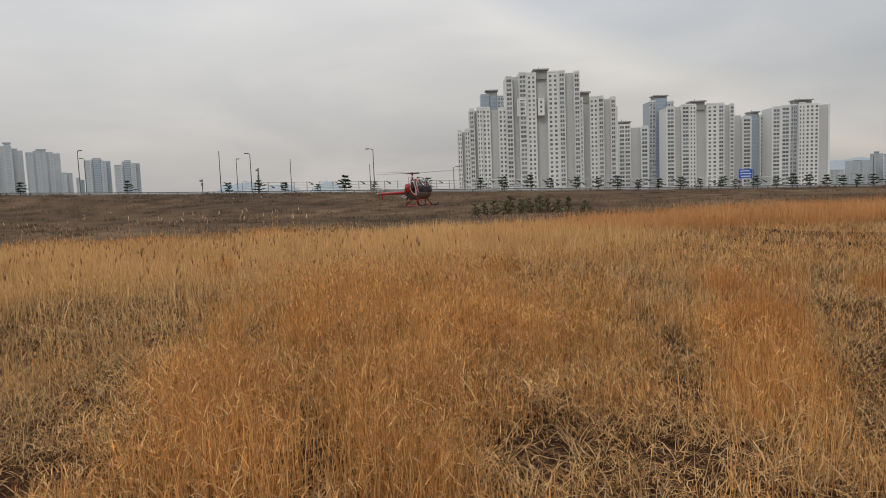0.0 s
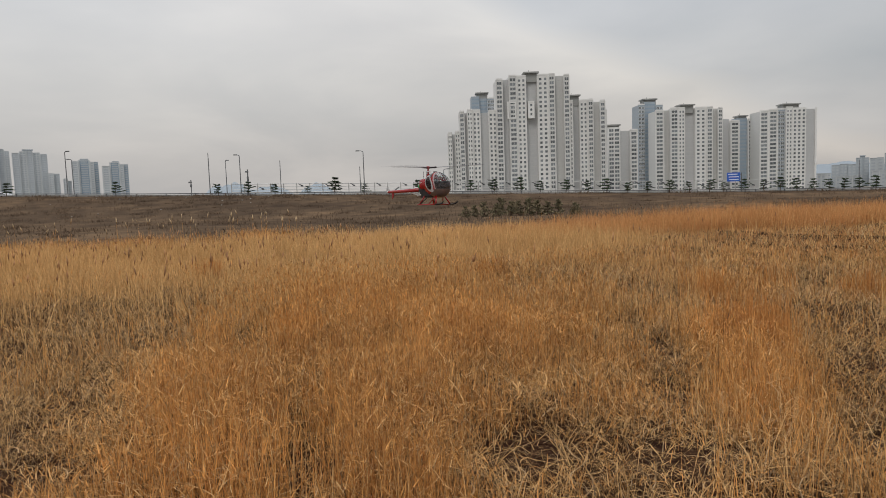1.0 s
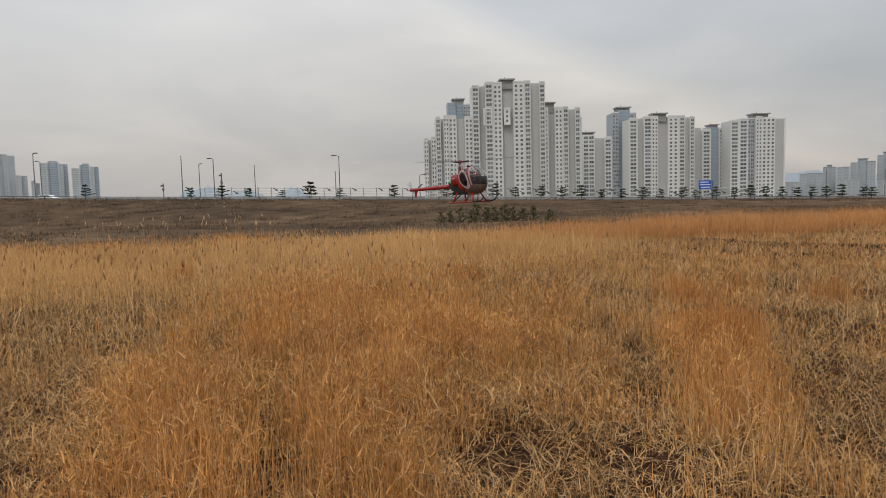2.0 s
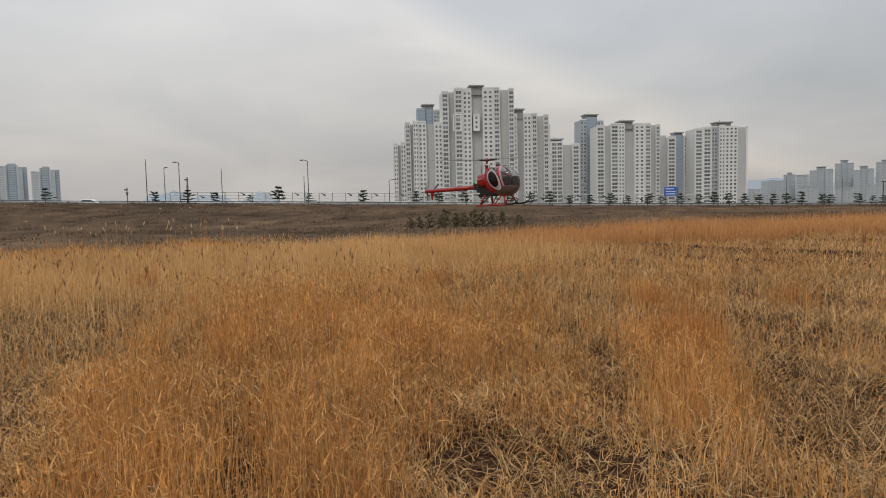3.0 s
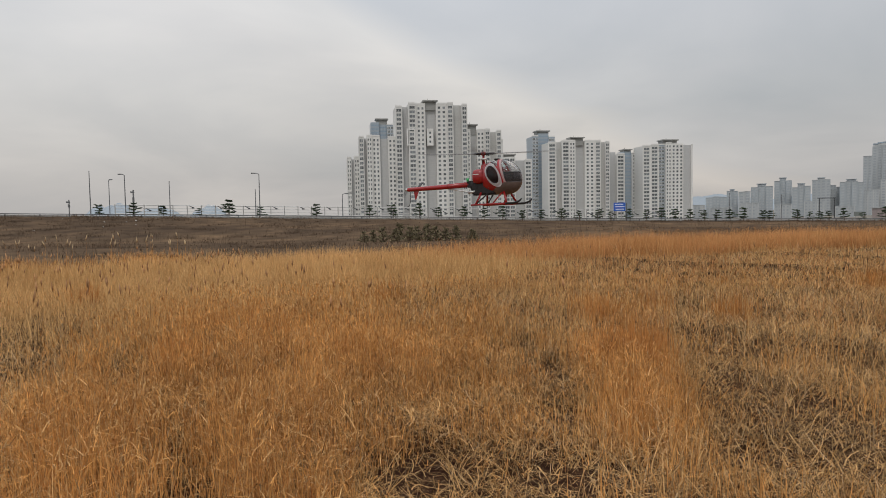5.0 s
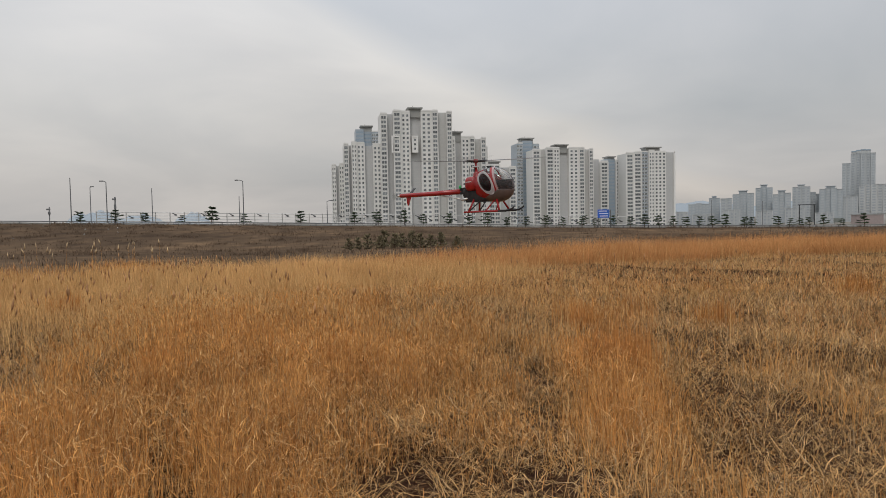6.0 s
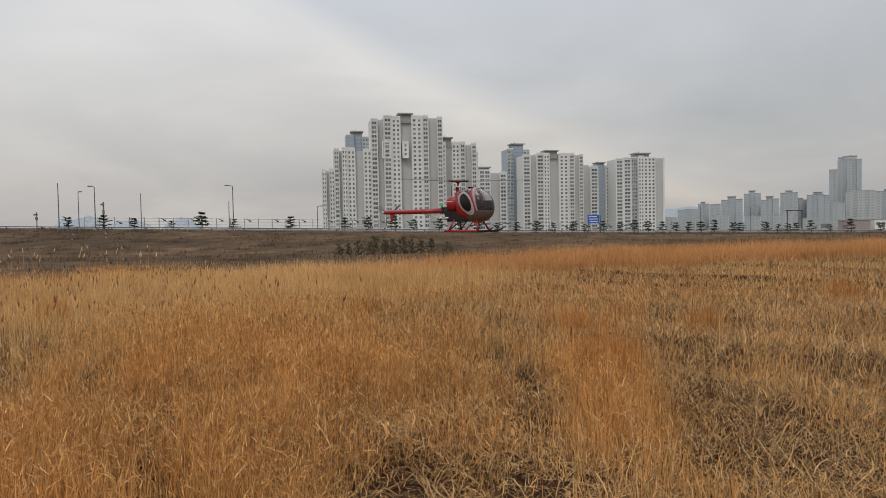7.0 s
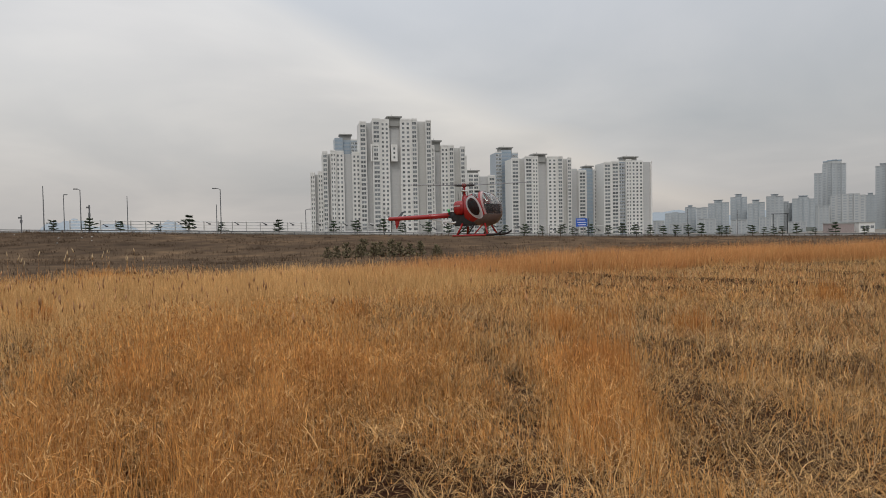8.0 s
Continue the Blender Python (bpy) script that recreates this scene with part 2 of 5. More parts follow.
# ---- mesh helpers ----


def obj_from(name, bm, material, smooth=False):
    me = bpy.data.meshes.new(name)
    bm.normal_update()
    bm.to_mesh(me)
    bm.free()
    for mm in (material if isinstance(material, (list, tuple)) else [material]):
        me.materials.append(mm)
    if smooth:
        for p in me.polygons:
            p.use_smooth = True
    return new(name, me)


def part(name, bm, material, parent, label="", smooth=False):
    ob = obj_from(name, bm, material, smooth)
    ob.parent = parent
    if label:
        tagged(ob, label)
    return ob


def thing(name, label, category, m=None, group="", kind=""):
    ob = new(name)
    ob.empty_display_size = 0.2
    if m is not None:
        ob.matrix_basis = m
    return tagged(ob, label, category, group, kind)


def add_box(bm, x0, x1, y0, y1, z0, z1, bevel=0.0, mi=0):
    v = [bm.verts.new(p) for p in ((x0, y0, z0), (x1, y0, z0), (x1, y1, z0), (x0, y1, z0), (x0, y0, z1), (x1, y0, z1), (x1, y1, z1), (x0, y1, z1))]
    fs = []
    for idx in ((3, 2, 1, 0), (4, 5, 6, 7), (0, 1, 5, 4), (1, 2, 6, 5), (2, 3, 7, 6), (3, 0, 4, 7)):
        f = bm.faces.new([v[i] for i in idx])
        f.material_index = mi
        fs.append(f)
    if bevel:
        es = {e for f in fs for e in f.edges}
        bmesh.ops.bevel(bm, geom=list(es), offset=bevel, segments=2, affect="EDGES")
    return bm


def box(x0, x1, y0, y1, z0, z1, bevel=0.0):
    return add_box(bmesh.new(), x0, x1, y0, y1, z0, z1, bevel)


def add_tube(bm, points, radii, n=8):
    """A tube along points, closed at both ends."""
    pts = [Vector(p) for p in points]
    if not isinstance(radii, (list, tuple)):
        radii = [radii] * len(pts)
    rings = []
    for i, p in enumerate(pts):
        d = (pts[min(i + 1, len(pts) - 1)] - pts[max(i - 1, 0)]).normalized()
        a = d.cross(Vector((0, 0, 1)) if abs(d.z) < 0.9 else Vector((1, 0, 0))).normalized()
        c = d.cross(a)
        rings.append([bm.verts.new(p + radii[i] * (math.cos(k * math.tau / n) * a + math.sin(k * math.tau / n) * c)) for k in range(n)])
    for r0, r1 in zip(rings, rings[1:]):
        for k in range(n):
            bm.faces.new((r0[k], r0[(k + 1) % n], r1[(k + 1) % n], r1[k]))
    bm.faces.new(rings[0][::-1])
    bm.faces.new(rings[-1])
    return bm


def tube(points, radii, n=8):
    return add_tube(bmesh.new(), points, radii, n)


def interp(x, xs, ys):
    return float(np.interp(x, xs, ys))


def smooth(t):
    t = np.clip(t, 0, 1)
    return t * t * (3 - 2 * t)


# ---- lie of the land ----
ROAD_X = (-600, -79, -49, -18.6, 11.7, 42, 75, 123, 600)
ROAD_Z = (4.2, 3.3, 2.3, 1.5, 0.7, -0.15, -0.85, -1.6, -2.6)
EDGE_X = (-40, -11, -6, 0, 6, 17, 40)
EDGE_Y = (18.5, 20.0, 22.5, 23.2, 25.0, 27.0, 27.0)


def sunk(x):
    """How far the carriageway lies below the crest of the bank."""
    return np.interp(x, (-48, -30), (0.8, 1.75))


def land(x, y):
    """Height of the ground; x and y may be arrays."""
    x, y = np.asarray(x, float), np.asarray(y, float)
    zr = np.interp(x, ROAD_X, ROAD_Z)
    edge = np.interp(x, EDGE_X, EDGE_Y)
    low = -0.95 + 0.12 * np.sin(x * 0.21) + 0.1 * np.sin(y * 0.17 + x * 0.06)
    z = 0.05 * np.sin(x * 0.9 + 0.4) * np.sin(y * 0.7) + 0.03 * np.sin(x * 2.1 + y * 1.3)
    k = smooth((y - edge - 1) / 9)
    z = z * (1 - k) + low * k
    k = smooth((y - 72) / 42)
    z = z * (1 - k) + (zr - 0.06) * k
    far = np.interp(x, (-600, 40, 130, 260, 800), (-1.5, -1.5, -5, -9, -9))
    k = smooth((y - 138) / 200)
    z = z * (1 - k) + far * k
    return z - np.where((y > 114.2) & (y < 131.2), sunk(x) + 0.3, 0.0)


def make_ground():
    xs = np.unique(np.concatenate([np.linspace(-4500, -160, 24), np.linspace(-160, 200, 121), np.linspace(200, 4500, 24), np.linspace(-14, 20, 70)]))
    ys = np.unique(np.concatenate([np.linspace(-3000, -20, 12), np.linspace(-20, 40, 121), np.linspace(40, 140, 60), np.linspace(140, 460, 25), np.linspace(460, 4800, 14)]))
    gx, gy = np.meshgrid(xs, ys)
    gz = land(gx, gy)
    verts = np.stack([gx, gy, gz], -1).reshape(-1, 3)
    nx, ny = len(xs), len(ys)
    i = np.arange(nx * ny).reshape(ny, nx)
    faces = np.stack([i[:-1, :-1], i[:-1, 1:], i[1:, 1:], i[1:, :-1]], -1).reshape(-1, 4)
    me = bpy.data.meshes.new("ground")
    me.from_pydata(verts.tolist(), [], faces.tolist())
    me.materials.append(GROUND)
    for p in me.polygons:
        p.use_smooth = True
    return tagged(new("ground", me), "bare brown soil under dry winter grass and marsh", "ground", kind="structure")


make_ground()


def strip(name, y0, y1, z0, z1, material, label, category, x0=-600, x1=600, step=6.0, drop=False):
    """A long bar that follows the road's grade."""
    bm = bmesh.new()
    n = int((x1 - x0) / step)
    rings = []
    for k in range(n + 1):
        x = x0 + (x1 - x0) * k / n
        z = interp(x, ROAD_X, ROAD_Z) - (float(sunk(x)) if drop else 0.0)
        rings.append([bm.verts.new((x, yy, z + zz)) for yy, zz in ((y0, z0), (y1, z0), (y1, z1), (y0, z1))])
    for a, b in zip(rings, rings[1:]):
        for k in range(4):
            bm.faces.new((a[k], b[k], b[(k + 1) % 4], a[(k + 1) % 4]))
    bm.faces.new(rings[0][::-1])
    bm.faces.new(rings[-1])
    bmesh.ops.recalc_face_normals(bm, faces=bm.faces)
    return tagged(obj_from(name, bm, material), label, category, kind="structure")


strip("road", 114.5, 131, -0.5, 0.0, ASPHALT, "dark asphalt road sunk behind the crest of a bank", "road", drop=True)
strip("kerb", 114.1, 114.5, -2.5, 0.14, CONCRETE, "pale concrete kerb along the road", "kerb")
strip("pavement", 131, 134, -2.5, 0.12, CONCRETE, "pale concrete pavement beyond the road", "pavement")

# ---- apartment towers ----


def window_mesh(name, w, h, mullion=True, deep=0.16):
    """A window: white frame ring proud of the wall, sill, mullion, glass set back. Faces -y, centred on its base."""
    bm = bmesh.new()
    t = 0.14
    add_box(bm, -w / 2 - t, w / 2 + t, -deep, 0, -t, 0, mi=0)
    add_box(bm, -w / 2 - t, w / 2 + t, -deep, 0, h, h + t, mi=0)
    add_box(bm, -w / 2 - t, -w / 2, -deep, 0, 0, h, mi=0)
    add_box(bm, w / 2, w / 2 + t, -deep, 0, 0, h, mi=0)
    if mullion:
        add_box(bm, -0.07, 0.07, -deep * 0.8, 0, 0, h, mi=0)
    v = [bm.verts.new(p) for p in ((-w / 2, -0.03, 0), (w / 2, -0.03, 0), (w / 2, -0.03, h), (-w / 2, -0.03, h))]
    bm.faces.new(v).material_index = 1
    me = bpy.data.meshes.new(name)
    bm.normal_update()
    bm.to_mesh(me)
    bm.free()
    me.materials.append(WALL_WHITE)
    me.materials.append(WINDOW_GLASS)
    return me


STOREY = 2.85


WINDOW_KINDS = {}


def bay_window(w, h, mullion):
    """The window mesh of this width, shared by all bays that are as wide."""
    key = (round(w, 1), h, mullion)
    if key not in WINDOW_KINDS:
        WINDOW_KINDS[key] = window_mesh("window", key[0], h, mullion)
    return WINDOW_KINDS[key]


def put_window(me, x, y, z, parent):
    ob = new("window", me)
    ob.parent = parent
    ob.location = (x, y, z)
    return ob


def tower(x0, y, base, top, unit, segs, label, cap=None, deep=16.0, group="apartment towers"):
    """An apartment tower. segs, from west to east: width in units, setback, rise over the top, kind.
    Kinds: W wide windows, M mid windows, S two rows of small ones, s one row, p plain white, g grey, o warm grey, B blue glass, b blue with small windows."""
    t = thing("apartment_tower", label, "building", pose(x0, y, base), group)
    x = 0.0
    height = top - base
    for w, back, rise, kind in segs:
        w *= unit
        material = {"g": WALL_GREY, "o": WALL_OLIVE, "B": WALL_BLUE, "b": WALL_BLUE}.get(kind, WALL_PALE if kind in "WM" else WALL_WHITE)
        name = {"g": "stair_core", "o": "recessed_wall", "B": "glass_bay", "b": "glass_bay"}.get(kind, "bay")
        h = height + rise
        body = part(name, box(x + 0.003, x + w - 0.003, back, deep - back * 0.4, -6, h), material, t)
        if kind in "WMSspb":
            part("parapet", box(x + 0.05, x + w - 0.05, back - 0.2, back + 0.25, h, h + 0.9), WALL_WHITE, body)
        if kind in "WMSsDT":
            for px in (x + 0.02, x + w - 0.02 - 0.07 * w):
                part("pilaster", box(px, px + 0.07 * w, back - 0.45, back, -6, h - 0.3), WALL_WHITE, body)
        rows = int((h - 1.5) / STOREY)
        wide, mid, small = bay_window(0.66 * w, 1.75, True), bay_window(0.36 * w, 1.7, True), bay_window(0.22 * w, 1.45, False)
        third = bay_window(0.17 * w, 1.5, False)
        cols = {"W": [(0.5, wide)], "M": [(0.5, wide)], "S": [(0.28, small), (0.72, small)], "s": [(0.5, mid)],
                "b": [(0.27, mid), (0.73, mid)], "D": [(0.27, mid), (0.73, mid)], "T": [(0.17, third), (0.5, third), (0.83, third)]}.get(kind, [])
        for k in range(rows):
            z = h - 1.1 - STOREY * (k + 1) + 0.9
            for fx, me in cols:
                put_window(me, x + w * fx, back, z, body)
        if kind in "goB":
            # floor lines of the recessed wall
            band = part("floor_band", box(x + 0.25, x + w - 0.25, back - 0.06, back, 0, 0.22 if kind != "B" else 1.1), WALL_OLIVE if kind != "B" else FAR_DEEP, body)
            for k in range(rows):
                ob = band if k == 0 else new("floor_band", band.data)
                ob.parent = body
                ob.location = (0, 0, h - STOREY * (k + 1))
        x += w
    for cx, cw, cz in (cap or []):
        cx, cw = cx * unit, cw * unit
        bm = box(cx + 0.4, cx + cw - 0.4, 2.37, 10, height - 2, height + cz)
        part("lift_house", bm, ROOF_GREY, t)
        part("roof_cap", box(cx - 0.5, cx + cw + 0.5, 0.6, 11, height + cz, height + cz + 0.9, 0.1), ROOF_GREY, t)
        part("mast", tube([(cx + cw * 0.4, 6, height + cz + 0.9), (cx + cw * 0.4, 6, height + cz + 2.6)], 0.12, 6), STEEL, t)
    return t


U1, U2 = 0.1288, 0.1656
PALE = "tall white and grey apartment tower, rows of windows"
tower(10.7, 438, -3, 38.4, U1, [(22, 0, -0.6, "S"), (14, 2, -1, "g"), (26, 0.5, 0, "S"), (12, 2, 0, "p")], "low end block of white apartments, small windows")
tower(18.3, 432, -3, 50.6, U1, [(25, 0, 0, "M"), (14, 2.5, -0.5, "g"), (26, 0, 0.8, "S"), (40, 1, 0.6, "S"), (40, 3, -0.5, "g"), (42, 1, 0, "S")], "white apartment tower with grey stair core, small windows", cap=None)
tower(31.5, 520, -3, 70.0, 0.1557, [(40, 0, 2, "B"), (38, 2, 0.5, "B"), (37, 0, 0, "b")], "distant blue glass apartment tower with flared cap", cap=[(26, 58, 4.2)])
tower(41.8, 430, -3, 70.0, U1, [(34, 0, -0.4, "W"), (30, 3, 0, "g"), (40, 0, 1.6, "W"), (46, 0.8, 1.2, "S"), (55, 4, 1.5, "g"), (55, 0.8, 1.8, "S"), (31, 0, 1.9, "W"), (44, 3, 1.4, "o"), (28, 0, 1.2, "W"), (17, 1.2, -15, "s")],
      "tallest white apartment tower, twin wings and grey core", cap=[(142, 70, 3.4)])
for a, b in ((7.0, 12.6), (20.2, 24.2)):
    sg = thing("roof_signboard", "plain white square signboard high on the tower's wall", "signboard", pose(41.8, 430, 46.0))
    part("frame", box(a, b, -0.5, 0.6 if a < 10 else 4, 9.0, 9.9), WALL_WHITE, sg)
    part("frame", box(a, b, -0.5, 0.6 if a < 10 else 4, -0.9, 0), WALL_WHITE, sg)
    part("frame", box(a, a + 0.9, -0.5, 0.6 if a < 10 else 4, 0, 9.0), WALL_WHITE, sg)
    part("frame", box(b - 0.9, b, -0.5, 0.6 if a < 10 else 4, 0, 9.0), WALL_WHITE, sg)
    if a > 10:
        part("panel", box(a + 0.9, b - 0.9, -0.2, 3.9, 0, 9.0), WALL_WHITE, sg)
        for k in range(3):
            part("window", box(a + 1.4, b - 1.4, -0.26, -0.2, 0.9 + 2.85 * k, 2.3 + 2.85 * k), WINDOW_GLASS, sg)
tower(89.4, 436, -4, 55.0, U1, [(52, 3, 3, "g"), (42, 0.8, 0.8, "S"), (27, 0, 1.0, "W"), (34, 3, 0, "o"), (26, 0, 0.2, "W"), (12, 1.5, -6, "p")], "white apartment tower beside a tall grey stair core", cap=[(2, 54, 4.0)])
tower(123.2, 470, -5, 38.6, 0.1755, [(48, 0, 2.5, "D"), (40, 2.5, 0, "g"), (30, 0, 0, "W")], "shorter white apartment tower with grey recess", cap=[(2, 48, 3.6)])
tower(159.8, 520, -6, 62.4, 0.172, [(30, 0, -1.0, "b"), (50, 1.5, 1.5, "B"), (30, 0, -1.5, "b")], "blue-grey glass apartment tower behind white ones", cap=[(24, 62, 3.0)])
tower(166.2, 500, -7, 54.3, U2, [(40, 0, 0, "W"), (28, 3, 0.6, "o"), (38, 0, 1.4, "W"), (30, 0.8, 1.4, "S"), (46, 4, 1.0, "g"), (50, 0.8, 1.4, "S"), (27, 0, 1.4, "W"), (24, 3, 0.8, "o"), (20, 0, 0.6, "M")],
      PALE + " and stair core", cap=[(114, 66, 3.6)])
tower(222.4, 515, -8, 47.4, U2, [(40, 2.5, 1, "g"), (42, 0, -1, "W"), (40, 2, 1.6, "B"), (28, 0, 0, "W"), (24, 1, 0, "s")], "white apartment tower with a dark green glass core", cap=[(82, 40, 2.6)])
tower(244.2, 500, -8, 51.5, U2, [(40, 0, 0, "W"), (42, 0, 0.8, "W"), (38, 2, 1.2, "b"), (30, 0.4, 2.2, "S"), (60, 0.4, 2.2, "T"), (48, 3, 1.2, "g"), (8, 2, 1, "p")], PALE + ", flat roof house", cap=[(108, 78, 4.6)])



def facing(x, y, z):
    """A pose at a place whose front looks back along the line from the field."""
    return pose(x, y, z, 0, 0, -math.degrees(math.atan2(x, y)))


# far towers across the plain, haze put into their colours; bays from west to east: x from, x to, top, kind
WEST = [
    ([(-602, -592, 74, "g"), (-592, -583, 79, "S"), (-583, -572, 80, "p"), (-572, -564, 76, "g"), (-564, -557, 73, "S")], (-584, -572, 85)),
    ([(-555, -545, 69, "g"), (-545, -535, 71, "S"), (-535, -527, 71, "g"), (-527, -517, 69.5, "S"), (-517, -507.5, 67.5, "g")], (-541, -526, 74.5)),
    ([(-509, -502, 40.5, "S"), (-502, -494, 40, "g")], None),
    ([(-490, -484, 33, "S"), (-484, -479, 30, "g")], None),
    ([(-478, -468.5, 55.5, "p"), (-468.5, -453, 57, "B"), (-453, -448, 54.5, "p"), (-448, -441.5, 54.5, "B")], (-466, -455, 59.5)),
    ([(-438, -427.5, 48, "p"), (-427.5, -414, 52.5, "B"), (-414, -409, 50, "p"), (-409, -402.5, 50, "B")], (-424, -415, 55)),
]
for bays, cap in WEST:
    x0 = bays[0][0]
    t = thing("distant_tower", "apartment tower far off, haze mixed into its pale blue-grey colour", "building", facing(x0, 900, -3), "distant towers")
    narrow = math.cos(math.atan2(x0, 900))
    for k, (a, b, top, kind) in enumerate(bays):
        a, b = x0 + (a - x0) * narrow, x0 + (b - x0) * narrow
        h, w, back = top + 3, b - a, 2.0 * (k % 2)
        material = {"S": WEST_HAZE_PALE, "p": WEST_HAZE_PALE, "g": WEST_HAZE_MID, "B": FAR_DEEP}[kind]
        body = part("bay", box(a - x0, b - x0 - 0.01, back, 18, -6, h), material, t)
        part("parapet", box(a - x0 + 0.1, b - x0 - 0.1, back - 0.3, back + 0.3, h, h + 0.8), WEST_HAZE_PALE, body)
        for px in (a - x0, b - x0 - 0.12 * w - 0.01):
            part("pilaster", box(px, px + 0.12 * w, back - 0.5, back, -6, h), WEST_HAZE_PALE if kind != "g" else WEST_HAZE_MID, body)
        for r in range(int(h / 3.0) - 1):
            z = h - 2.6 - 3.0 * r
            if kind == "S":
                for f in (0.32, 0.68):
                    part("window", box(a - x0 + w * (f - 0.12), a - x0 + w * (f + 0.12), back - 0.12, back, z, z + 1.6), WEST_HAZE_BAND, body)
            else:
                part("window_band", box(a - x0 + w * 0.2, a - x0 + w * 0.8, back - 0.12, back, z, z + (1.2 if kind == "g" else 1.7)), WEST_HAZE_BAND, body)
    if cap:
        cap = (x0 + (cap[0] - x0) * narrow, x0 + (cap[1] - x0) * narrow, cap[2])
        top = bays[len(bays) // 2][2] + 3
        part("lift_house", box(cap[0] - x0 + 1.5, cap[1] - x0 - 1.5, 4, 12, top - 3, cap[2] + 1.5), WEST_HAZE_BAND, t)
        part("roof_cap", box(cap[0] - x0, cap[1] - x0, 3, 13, cap[2] + 1.5, cap[2] + 3), WEST_HAZE_BAND, t)

# the skyline to the east, haze put into its colours: x, width, top, tone, bays, cap
SKYLINE = [(373.5, 14, 4.8, 2, 2, 0), (388, 24, 13.6, 0, 3, 0), (412, 13, 18.8, 0, 2, 1), (425.5, 14, 18.4, 1, 2, 0), (440, 25.5, 24.2, 0, 3, 1), (467.5, 20.5, 30.4, 0, 3, 1), (488.5, 22, 24, 0, 3, 1),
           (512.5, 22, 30, 1, 2, 1), (518, 31, 23.6, 1, 4, 0), (546, 29, 28.0, 0, 4, 1), (574.5, 11, 55.5, 1, 2, 0), (585.5, 31.5, 66.5, 1, 5, 2), (596.5, 46, 31.6, 2, 6, 0), (642.5, 17, 30.5, 0, 2, 1), (657.5, 22, 64.6, 1, 3, 1),
           (690, 40, 28, 0, 4, 1), (732, 30, 36, 1, 3, 1), (765, 40, 24, 0, 4, 1)]
rs = random.Random(31)
for k, (x0, w, top, tone, n, cap) in enumerate(SKYLINE):
    yy = 650 + 14 * (k % 3)
    f = yy / 650
    w, top = w * f * math.cos(math.atan2(x0, 650)), EYE + (top - EYE) * f
    t = thing("distant_block", "city block on the far skyline, haze mixed into its blue-grey colour", "building", facing(x0 * f, yy, -9), "far skyline")
    wall = (HAZE_BLUE, HAZE_MID, HAZE_PALE)[tone]
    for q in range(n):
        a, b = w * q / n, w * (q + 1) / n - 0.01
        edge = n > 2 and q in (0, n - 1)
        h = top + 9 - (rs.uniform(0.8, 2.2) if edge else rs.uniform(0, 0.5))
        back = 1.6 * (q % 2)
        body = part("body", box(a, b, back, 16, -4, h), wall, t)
        part("parapet", box(a + 0.02, b - 0.02, back - 0.3, back + 0.2, h, h + 0.5), HAZE_MID, body)
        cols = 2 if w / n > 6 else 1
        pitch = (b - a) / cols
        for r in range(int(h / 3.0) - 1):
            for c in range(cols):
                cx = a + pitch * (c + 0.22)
                part("window", box(cx, cx + pitch * 0.56, back - 0.1, back, h - 2.4 - r * 3.0, h - 0.9 - r * 3.0), HAZE_GLASS if tone else HAZE_MID, body)
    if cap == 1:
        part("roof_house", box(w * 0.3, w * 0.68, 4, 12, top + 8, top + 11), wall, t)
        part("roof_cap", box(w * 0.26, w * 0.72, 3, 13, top + 11, top + 11.6), HAZE_BLUE, t)
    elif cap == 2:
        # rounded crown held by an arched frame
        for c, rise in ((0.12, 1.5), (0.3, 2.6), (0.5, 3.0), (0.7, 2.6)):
            part("crown_panel", box(w * (c - 0.09), w * (c + 0.11), 2, 13, top + 8, top + 9 + rise), HAZE_PALE, t)
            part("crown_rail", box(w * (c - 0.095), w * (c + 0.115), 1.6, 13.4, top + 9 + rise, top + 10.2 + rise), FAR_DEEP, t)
# lower blocks in front of it, pale with the same painted haze
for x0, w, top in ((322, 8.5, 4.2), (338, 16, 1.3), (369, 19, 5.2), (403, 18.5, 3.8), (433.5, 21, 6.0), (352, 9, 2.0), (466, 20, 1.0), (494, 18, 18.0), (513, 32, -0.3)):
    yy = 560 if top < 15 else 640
    t = thing("low_block", "low apartment block with small windows, haze mixed into its pale colour", "building", facing(x0 * yy / 560, yy, -9), "low pale blocks")
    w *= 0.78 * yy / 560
    body = part("body", box(0, w, 0, 12, -4, top + 9), HAZE_MID, t)
    part("roof", box(-0.4, w + 0.4, -0.4, 12.4, top + 9, top + 9.6), HAZE_MID, t)
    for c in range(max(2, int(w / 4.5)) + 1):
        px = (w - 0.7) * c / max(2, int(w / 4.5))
        part("pilaster", box(px, px + 0.7, -0.5, 0, -4, top + 9), HAZE_PALE, body)
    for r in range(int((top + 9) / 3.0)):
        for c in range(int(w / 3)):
            part("window", box(1 + c * 3, 2.6 + c * 3, -0.1, 0, 1.0 + r * 3.0, 2.4 + r * 3.0), HAZE_GLASS, body)
shed = thing("warehouse", "small white warehouse with a flat roof", "building", pose(391, 400, -8.8))
part("body", box(0, 13.2, 0, 9, -3, 8.6), WALL_WHITE, shed)
part("roof", box(-0.4, 14, -0.4, 9.4, 8.6, 9.2), ROOF_GREY, shed)
for k in range(3):
    part("window", box(1.2 + 4.2 * k, 4.2 + 4.2 * k, -0.1, 0, 4.6, 6.6), WINDOW_GLASS, shed)
hut = thing("brick_hall", "low reddish brick hall beyond the road", "building", pose(369, 400, -8.8))
part("body", box(0, 18, 0, 9, -3, 8.2), mat("red_brick", (0.30, 0.25, 0.24), 0.9, vary=0.15, scale=0.5, fine=5), hut)
part("roof", box(-0.4, 18.4, -0.4, 9.4, 8.2, 8.7), ROOF_GREY, hut)

